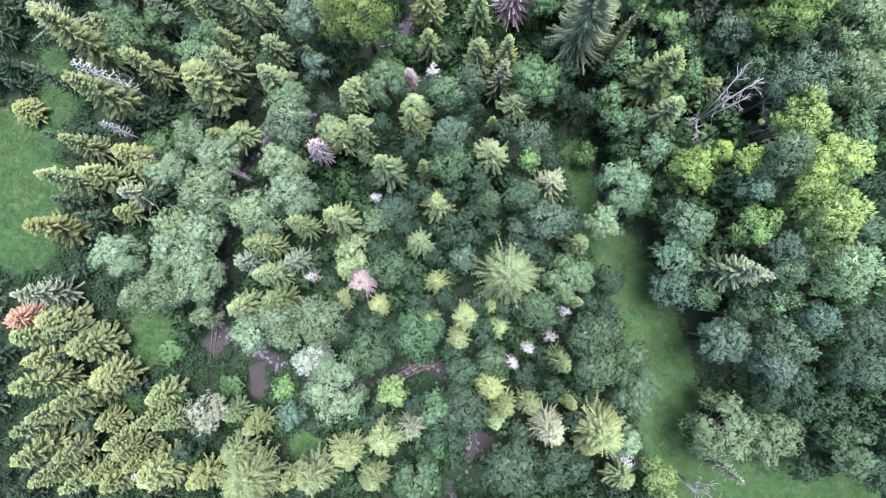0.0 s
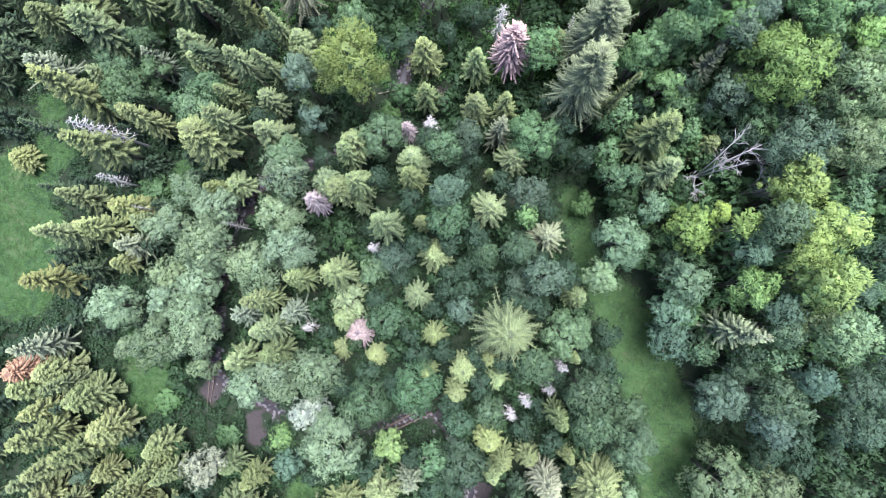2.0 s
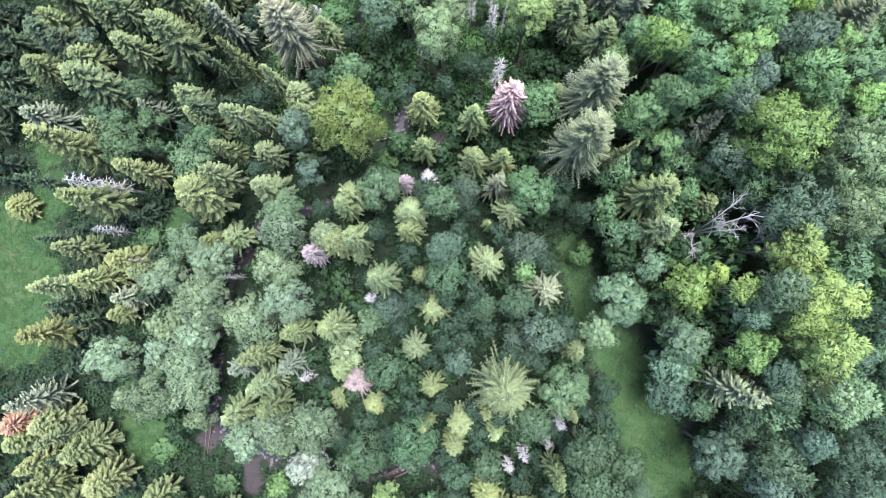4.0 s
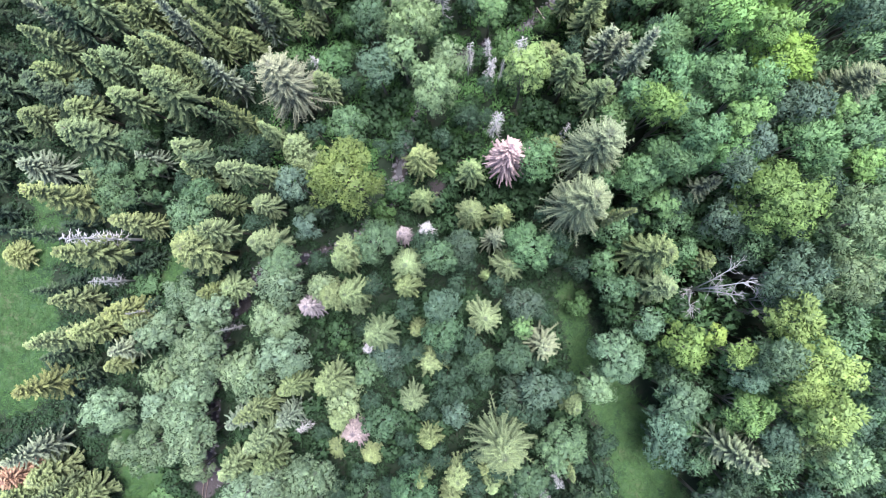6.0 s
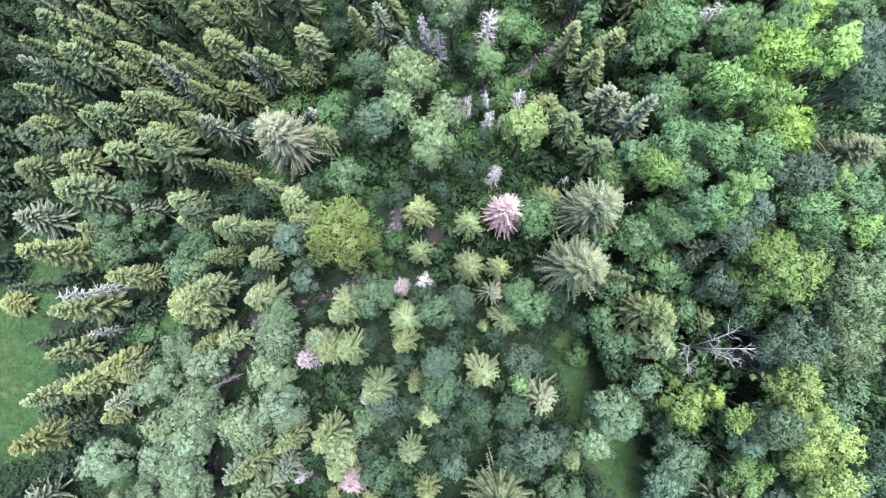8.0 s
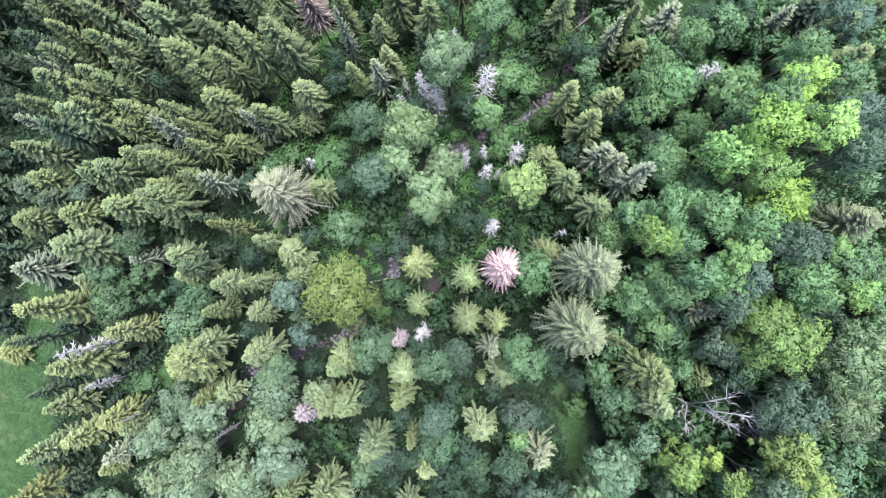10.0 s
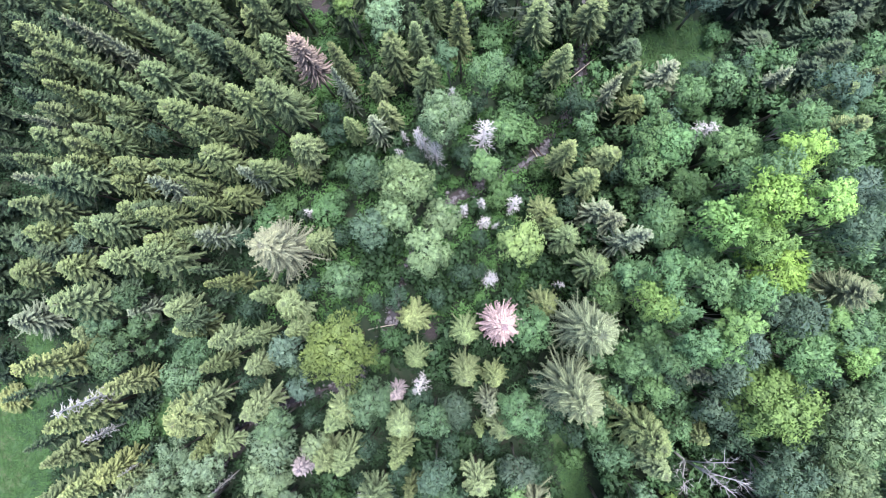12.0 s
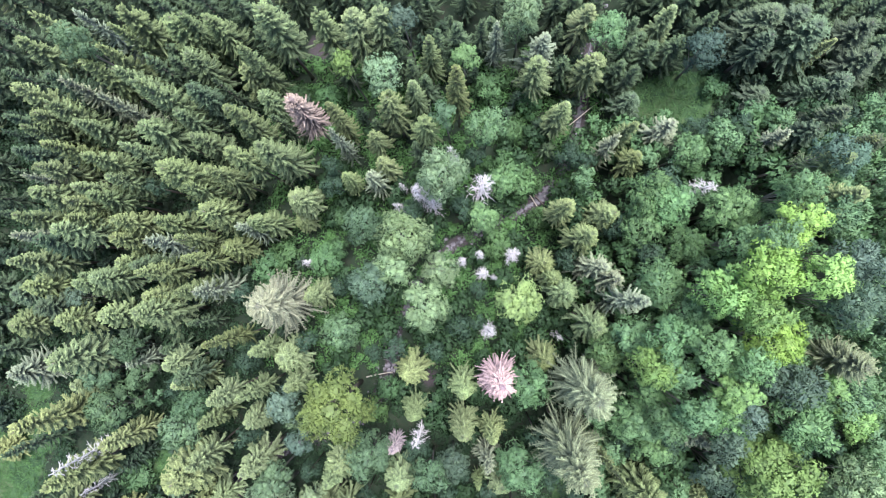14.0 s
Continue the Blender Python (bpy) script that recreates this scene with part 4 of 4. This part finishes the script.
LOW_LEAFY = [(*arrays(leaf_crown(141 + i, 8, 2.4, 1.2, 6, 7, 12, 0.46)[0]), 8, 2.4) for i in range(3)]
LOW_SPRUCE = [(*arrays(spruce_crown(151 + i, 16, 2.2, 1.9, 6, 1.0, 0.6, 0.2, 0.2, 1.4)), 16, 2.2) for i in range(3)]
MID_SPRUCE = [(*arrays(spruce_crown(161 + i, 18, 2.2, 1.15, 7, 1.0, 0.75, 0.3, 0.2, 1.1)), 18, 2.2) for i in range(3)]
MID_LEAFY = [(*arrays(leaf_crown(221 + i, 16, 3.0, 8.5, 9, 8, 21, 0.31, 1.0, (0.4, 0.8, 0.6)[i])[0]), 16, 3.0) for i in range(3)]
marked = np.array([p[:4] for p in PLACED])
OPEN_WATER = [(27.5, 86, 5.0), (29.8, 100, 3.0), (19.5, 72.8, 2.6), (4.7, 65, 2.2), (-7, 42.5, 3.6), (-15, 31.5, 2.4), (-31, 25.8, 3.0), (-41, -12, 3.0), (-34, -16, 4.0), (-4, -17.5, 4.0), (5.2, -31, 3.0)]


def stream_gap(x, y):
    """How far growth keeps from the stream: further where its bed lies open."""
    return near_line(x, y, STREAM) - np.where(near_rounds(x, y, OPEN_WATER) < 0, 1.9, 0.5)


FILL_SPRUCES, FILL_LEAFY = ([], []), ([], [], [])
STEMS = []
DEAD_SPOT = [(41.0, 20.0, 6.5), (36, 17, 4.0), (-18.0, 99.5, 6.0), (-12.0, 101.0, 3.5)]


def fill(count, low_corner, high_corner, west, small, large, cap, gap):
    global taken
    done = 0
    for x, y in rng.uniform(low_corner, high_corner, (count, 2)):
        if done >= cap:
            return
        if open_ground(x, y) < 1.6 or stream_gap(x, y) < 0.6 or near_rounds(x, y, BARE) < 1.5 or near_rounds(x, y, DEAD_SPOT) < 0 or not free(x, y, gap):
            continue
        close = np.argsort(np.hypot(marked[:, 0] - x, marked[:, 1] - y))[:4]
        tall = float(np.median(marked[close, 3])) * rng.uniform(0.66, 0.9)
        r = rng.uniform(small, large)
        if west:
            FILL_SPRUCES[rng.random() < (0.95 if x > 12 else 0.6)].append((x, y, r, max(7, tall)))
        else:
            FILL_LEAFY[0 if x < 24 or y < -5 or rng.random() < 0.3 else 1 if y > 24 else 2].append((x, y, r * 0.92, max(6, tall)))
        done += 1
        taken = np.vstack([taken, (x, y, r, tall)])


fill(1500, (26, -40), (80, 82), False, 2.7, 3.7, 75, 1.9)
fill(800, (36, 22), (66, 50), False, 2.6, 3.4, 26, 0.7)
fill(1200, (26, -10), (80, 82), False, 2.0, 2.8, 55, 0.8)
fill(1200, (-13, -30), (23, 32), False, 2.0, 2.8, 42, 1.1)
fill(900, (-80, 20), (-18, 90), True, 1.6, 2.3, 16, 1.5)
fill(500, (-80, -46), (-44, 20), True, 1.5, 2.1, 6, 1.4)
fill(500, (-18, 78), (78, 106), True, 1.6, 2.3, 22, 1.4)
fill(1500, (-44, -46), (30, 80), False, 1.7, 2.6, 50, 1.3)
fill(1800, (-90, 90), (90, 108), True, 2.2, 3.0, 110, 0.9)
fill(500, (-92, 30), (-74, 92), True, 2.0, 2.7, 36, 1.2)
fill(500, (72, -20), (92, 92), False, 2.6, 3.6, 40, 1.6)

spots = rng.uniform((-98, -66), (98, 126), (4200, 2))
low, around_spruce, around_leafy = [], [], []
for x, y in spots:
    inside = -78 < x < 78 and -46 < y < 106
    if open_ground(x, y) < 1.2 or stream_gap(x, y) < 0.4 or near_rounds(x, y, BARE) < 1.2 or not free(x, y, 0.35 if inside else 1.9):
        continue
    (low if inside else around_spruce if rng.random() < (0.75 if x < 0 else 0.35) else around_leafy).append((x, y))
    taken = np.vstack([taken, (x, y, 1.5 if inside else 2.2, 8)])
spruce_land = [p for p in low if p[0] < -46 or (p[0] < -18 and p[1] > 22) or p[1] > 84]
leafy_land = [p for p in low if p not in spruce_land]
# the understorey's green is darkened to paint in shade from the canopy
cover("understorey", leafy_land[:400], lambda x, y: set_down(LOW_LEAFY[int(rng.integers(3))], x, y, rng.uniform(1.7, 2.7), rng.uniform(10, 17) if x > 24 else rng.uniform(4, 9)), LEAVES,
      "low dark green broadleaf understorey below taller trees, their shade put into its colour", KINDS["under"])
# near-black needles paint the deep shade between the tall stems
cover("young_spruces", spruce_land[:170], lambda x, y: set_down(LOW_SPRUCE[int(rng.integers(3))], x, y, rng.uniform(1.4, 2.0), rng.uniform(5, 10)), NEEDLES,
      "crowded young spruces below the taller stand, near-black with shade put into their colour", KINDS["gap_shade"])
# fill spruces coloured darker so that the gaps look shaded
for rows, shade_kind, words in ((FILL_SPRUCES[0], "crowd_shade", "olive green spruces crowding between the taller ones, darkened to stand for shade"), (FILL_SPRUCES[1], "dark", "dark green spruces between taller ones, their shade put into the colour")):
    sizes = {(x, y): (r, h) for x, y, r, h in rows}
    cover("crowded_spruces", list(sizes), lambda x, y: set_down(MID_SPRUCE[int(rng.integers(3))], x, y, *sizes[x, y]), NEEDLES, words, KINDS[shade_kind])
# the first, blue-green fill is darkened further to paint shade between crowns
for rows, shade_kind, words in ((FILL_LEAFY[0], "teal_shade", "dark blue-green broadleaf trees filling the wood between taller ones, darkened further for shade"), (FILL_LEAFY[1], "leaf", "green broadleaf trees filling the slope between taller ones"), (FILL_LEAFY[2], "sea", "blue-green broadleaf trees filling the slope above the glade")):
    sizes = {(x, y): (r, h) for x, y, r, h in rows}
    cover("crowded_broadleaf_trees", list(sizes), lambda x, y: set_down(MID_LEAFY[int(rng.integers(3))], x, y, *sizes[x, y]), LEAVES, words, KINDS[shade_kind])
# unseen trees added all round; they also keep sky light off the edges
cover("surrounding_spruces", around_spruce[:330], lambda x, y: set_down(LOW_SPRUCE[int(rng.integers(3))], x, y, rng.uniform(1.8, 2.6), rng.uniform(14, 21)), NEEDLES,
      "olive green spruces added around the wood, out of view", KINDS["olive"])
cover("surrounding_broadleaf_trees", around_leafy[:150], lambda x, y: set_down(LOW_LEAFY[int(rng.integers(3))], x, y, rng.uniform(2.6, 3.8), rng.uniform(13, 19)), LEAVES,
      "grey-green broadleaf trees added around the wood, out of view", KINDS["green"])


def stems():
    """The stems under the crowded and surrounding crowns."""
    v, f = joined([tube([(x, y, z - 0.3), (x, y, z + tall)], [radius, radius * 0.25], 5) for x, y, tall, radius in STEMS for z in [float(land(x, y))]])
    return mesh_of("crowded_stems", v, f, [BARK], smooth_faces=True)


def bush(x, y):
    m = int(rng.integers(44, 62))
    r = rng.uniform(0.9, 2.0)
    q = unit(rng.normal(0, 1, (m, 3)) + [0, 0, 0.5])
    q[:, 2] = np.abs(q[:, 2])
    pos = q * [r, r, r * 1.1] * (0.55 + 0.5 * rng.random((m, 1))) + [x, y, float(land(x, y)) + 0.15]
    nor = unit(q + [0, 0, 0.6] + rng.normal(0, 0.4, (m, 3)))
    way = unit(np.cross(nor, rng.normal(0, 1, (m, 3))))
    s = rng.uniform(0.28, 0.6, m)
    v, f = darts(pos - way * s[:, None] * 0.5, way, nor, s, s * 0.9, 0.35)
    return v, f, np.repeat(rng.random(m) * 0.7, 3), np.repeat(unit(q + [0, 0, 0.3]), 3, 0)


# second storey below the closed canopy of the slope
spots = rng.uniform((27, -14), (78, 84), (900, 2))
second = np.zeros((1, 2))
for x, y in spots:
    if open_ground(x, y) > 2.0 and np.hypot(second[:, 0] - x, second[:, 1] - y).min() > 2.9 and len(second) < 280:
        second = np.vstack([second, (x, y)])


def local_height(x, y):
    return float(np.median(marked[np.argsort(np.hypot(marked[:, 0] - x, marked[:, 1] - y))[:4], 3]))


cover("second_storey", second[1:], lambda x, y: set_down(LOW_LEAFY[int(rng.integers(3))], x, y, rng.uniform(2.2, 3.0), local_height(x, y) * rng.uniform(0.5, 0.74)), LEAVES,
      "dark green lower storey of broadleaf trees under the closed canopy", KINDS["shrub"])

tagged(new("crowded_stems", stems()), "thin brown stems of the crowded trees in the shade", "tree stems", kind="stuff")

spots = rng.uniform((-82, -46), (80, 100), (14500, 2))
keep = (open_ground(spots[:, 0], spots[:, 1]) > 0.4) & (stream_gap(spots[:, 0], spots[:, 1]) > -0.2) & (near_rounds(spots[:, 0], spots[:, 1], BARE) > 0.2)
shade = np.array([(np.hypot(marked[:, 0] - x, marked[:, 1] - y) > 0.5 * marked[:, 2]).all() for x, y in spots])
keep &= shade & ((spots[:, 0] < 30) | (spots[:, 1] < -14) | (spots[:, 1] > 84))
spots = spots[keep][:6600]
# bushes in the northern middle get a brighter green
north = (spots[:, 1] > 42) & (np.abs(spots[:, 0] - 2) < 32)
# same darkened green: shade on the floor is part of the colour
cover("undergrowth", spots[~north], bush, LEAVES, "low green undergrowth of bushes and saplings on the forest floor, darkened to stand for shade", KINDS["under"])
cover("lush_undergrowth", spots[north], bush, LEAVES, "fresh green bushes on the northern forest floor along the stream", KINDS["lush"])


def tuft(x, y):
    m = 5
    a = rng.uniform(0, 6.28, m)
    z = float(rise(x, y)) - 0.03
    base = np.stack([x + 0.1 * np.cos(a), y + 0.1 * np.sin(a), np.full(m, z)], 1)
    way = np.stack([np.cos(a) * 0.8, np.sin(a) * 0.8, rng.uniform(0.1, 0.5, m)], 1)
    v, f = darts(base, way, np.tile([0.0, 0, 1.0], (m, 1)) + rng.normal(0, 0.3, (m, 3)), rng.uniform(0.35, 0.95, m), rng.uniform(0.1, 0.24, m))
    return v, f, np.tile([0.3, 0.3, 1.0], m), np.tile([0.0, 0, 1.0], (3 * m, 1)) + rng.normal(0, 0.25, (3 * m, 3))


spots = rng.uniform((-100, -48), (76, 98), (150000, 2))
spots = spots[(open_ground(spots[:, 0], spots[:, 1]) < rng.uniform(-1.0, 1.6, len(spots)))][:18000]
cover("grass", spots, tuft, BLADES, "uneven green meadow grass in the clearings", (0.046, 0.106, 0.034))


# ---- ground ----
def ground_mesh():
    """One sheet to the horizon, fine under the flight and coarse beyond."""
    fine_x, fine_y = np.arange(-102, 102.1, 1.0), np.arange(-78, 132.1, 1.0)
    far = np.array([4, 12, 30, 70, 150, 300, 600, 1200, 2500.0])
    gx = np.concatenate([fine_x[0] - far[::-1], fine_x, fine_x[-1] + far])
    gy = np.concatenate([fine_y[0] - far[::-1], fine_y, fine_y[-1] + far])
    X, Y = np.meshgrid(gx, gy)
    Z = land(X, Y)
    n, m = X.shape
    v = np.stack([X, Y, Z], -1).reshape(-1, 3)
    i = (np.arange(n - 1)[:, None] * m + np.arange(m - 1)).ravel()
    f = np.stack([i, i + 1, i + m + 1, i + m], 1)
    mesh = mesh_of("ground", v.tolist(), f.tolist(), [GROUND], smooth_faces=True)
    x, y = v[:, 0], v[:, 1]
    for name, w in (("turf", 1 - smooth(-1.2, 1.2, open_ground(x, y))), ("mud", np.maximum(1 - smooth(0.5, 1.7, near_line(x, y, STREAM)), 1 - smooth(-1.8, 1.4, near_rounds(x, y, BARE))))):
        mesh.attributes.new(name, "FLOAT", "POINT").data.foreach_set("value", np.asarray(w, np.float32))
    return mesh


tagged(new("ground", ground_mesh()), "uneven forest floor with grassy clearings and muddy stream bed", "ground", kind="structure")


def water_mesh():
    pts = np.array(STREAM)
    s = np.linspace(0, len(pts) - 1, 220)
    cx, cy = np.interp(s, range(len(pts)), pts[:, 0]), np.interp(s, range(len(pts)), pts[:, 1])
    dx, dy = np.gradient(cx), np.gradient(cy)
    w = 0.34 + 0.15 * np.sin(s * 5.1) + 0.1 * np.sin(s * 11.3)
    ln = np.hypot(dx, dy)
    z = rise(cx, cy) - 0.62
    v = [p for i in range(len(s)) for p in ((cx[i] - dy[i] / ln[i] * w[i], cy[i] + dx[i] / ln[i] * w[i], z[i]), (cx[i] + dy[i] / ln[i] * w[i], cy[i] - dx[i] / ln[i] * w[i], z[i]))]
    return mesh_of("stream", v, [(2 * i, 2 * i + 1, 2 * i + 3, 2 * i + 2) for i in range(len(s) - 1)], [WATER], smooth_faces=True)


tagged(new("stream", water_mesh()), "narrow shallow dark forest stream between the trees", "stream", kind="structure")


# ---- bare dead broadleaf trees ----
def bare_tree(x, y, fork_height, ends, seed, thick=1.0):
    """A forked stem with long bare limbs that end in sprays of twigs."""
    rng = np.random.default_rng(seed)
    foot = float(land(x, y))
    tree = tagged(new("bare_dead_tree"), "grey leafless dead broadleaf tree with forked spreading limbs", "dead tree", "dead trees")
    tree.location = (x, y, foot)
    fork = np.array([0.2, 0.1, fork_height])
    v, f = tube([(0, 0, -0.3), fork * 0.5 + [0.15, 0, 0], fork], [0.3 * thick, 0.22 * thick, 0.16 * thick], 7)
    child("trunk", mesh_of("trunk", v, f, [DARK_DEADWOOD], smooth_faces=True), tree)
    for end in ends:
        end = np.array(end, float) - [x, y, foot]
        start = fork * rng.uniform(0.85, 1.0)
        mid = start + (end - start) * 0.5 + rng.normal(0, 0.45, 3)
        way, span = unit(end - start), float(np.linalg.norm(end - start))
        v, f = tube([start, mid, end], [0.14 * thick, 0.1 * thick, 0.035], 6)
        limb = child("limb", mesh_of("limb", v, f, [DARK_DEADWOOD], smooth_faces=True), tree)
        for k in range(int(6 + 0.7 * span)):
            u = rng.uniform(0.3, 1.0) ** 0.7
            b = start + (mid - start) * 2 * u if u < 0.5 else mid + (end - mid) * (2 * u - 1)
            e = b + unit(way * 0.9 + rng.normal(0, 0.65, 3)) * rng.uniform(1.0, 2.3) * (1.25 - 0.5 * u)
            m = (b + e) / 2 + rng.normal(0, 0.14, 3)
            bits = [tube([b, m, e], [0.05 * thick, 0.034, 0.014], 4)]
            for i in range(3):
                s = m + (e - m) * rng.uniform(0, 0.9)
                bits.append(tube([s, s + unit(e - b + rng.normal(0, 0.8, 3)) * rng.uniform(0.4, 0.95)], [0.022, 0.01], 3))
            v, f = joined(bits)
            child("twig", mesh_of("twig", v, f, [DARK_DEADWOOD]), limb)


bare_tree(39.4, 22.4, 12.0, ((42.3, 24.2, 32.0), (41.2, 22.2, 30.5), (41.0, 26.2, 29.5), (40.2, 23.0, 27.0), (37.9, 20.4, 21.0), (38.5, 19.4, 19.5), (37.0, 21.8, 20.5)), 5)
bare_tree(41.5, -36.5, 6.5, ((39.5, -34.5, 12.5), (42.5, -34.0, 13.2), (43.8, -37.5, 12.0), (41.0, -39.0, 11.5), (40.2, -36.6, 13.6)), 6, 0.8)
bare_tree(47.6, 21.0, 9.0, ((49.8, 22.4, 25.5), (48.4, 19.6, 24.0), (46.4, 22.8, 23.5), (49.0, 21.0, 26.5)), 8, 0.8)


# ---- fallen wood and stones ----
def log(a, b, radius, material, label, seed):
    rng = np.random.default_rng(seed)
    a, b = np.array([*a, float(land(*a)) + radius * 0.8]), np.array([*b, float(land(*b)) + radius * 0.8])
    a[2] = b[2] = max(a[2], b[2], float(land(*((a + b)[:2] / 2))) + radius * 0.8)
    thing = tagged(new("fallen_log"), label, "log", "fallen logs")
    thing.location = a
    d = b - a
    v, f = tube([d * u + [rng.normal(0, 0.04), rng.normal(0, 0.04), 0] for u in (0, 0.3, 0.65, 1)], [radius, radius * 0.92, radius * 0.75, radius * 0.5], 8)
    child("stem", mesh_of("stem", v, f, [material], smooth_faces=True), thing)
    for k in range(3):
        u = rng.uniform(0.35, 0.95)
        e = d * u + unit(rng.normal(0, 1, 3) + [0, 0, 1.2]) * rng.uniform(0.4, 0.9)
        v, f = tube([d * u, e], [radius * 0.3, radius * 0.12], 5)
        child("stub", mesh_of("stub", v, f, [material]), thing)


BROWN, BLEACHED = "brown fallen spruce trunk lying on the forest floor", "pale barkless fallen trunk lying across the ground"
for i, (a, b, radius, pale) in enumerate((
        ((-16.7, 99.9), (-7.3, 101.5), 0.2, True), ((-19.0, 98.1), (-17.5, 96.3), 0.15, True), ((-11.4, 40.6), (-6.6, 41.5), 0.14, True), ((25.3, 86.1), (31.4, 90.9), 0.11, True),
        ((18.5, 73.8), (20.2, 71.1), 0.12, True), ((19.2, 73.9), (21.2, 71.8), 0.12, False), ((-9.8, -20.1), (0.8, -14.0), 0.24, False), ((-8.6, -20.7), (1.6, -15.7), 0.2, False),
        ((-27.0, -3.9), (-23.7, -3.8), 0.1, True), ((-41.9, -9.0), (-42.4, -17.4), 0.13, False), ((-41.2, -10.3), (-42.0, -16.9), 0.11, False))):
    log(a, b, radius, PALE_LOG if pale else LOGWOOD, BLEACHED if pale else BROWN, 300 + i)


def stones():
    """Small stones and leaf litter lumps along the stream."""
    V, F, n = [], [], 0
    pts = np.array(STREAM)
    for k in range(2600):
        s = rng.uniform(0, len(pts) - 1.01)
        i, u = int(s), s % 1
        p = pts[i] + (pts[i + 1] - pts[i]) * u + rng.normal(0, 0.85, 2)
        r = 0.1 + 0.4 * rng.random() ** 2.5
        ring = [(math.cos(q * math.pi / 3), math.sin(q * math.pi / 3)) for q in range(6)]
        z = float(land(*p))
        j = rng.uniform(0.75, 1.2, 12)
        v = [(p[0] + r * j[q] * c, p[1] + r * j[q] * w, z - 0.05) for q, (c, w) in enumerate(ring)] + [(p[0] + 0.65 * r * j[6 + q] * c, p[1] + 0.65 * r * j[6 + q] * w, z + 0.45 * r * j[q]) for q, (c, w) in enumerate(ring)]
        V += v
        F += [(n + q, n + (q + 1) % 6, n + 6 + (q + 1) % 6, n + 6 + q) for q in range(6)] + [tuple(n + 6 + q for q in range(6))]
        n += 12
    return mesh_of("stream_stones", V, F, [STONE])


tagged(new("stream_stones", stones()), "purplish grey stones scattered along the stream bed", "stones", kind="stuff")
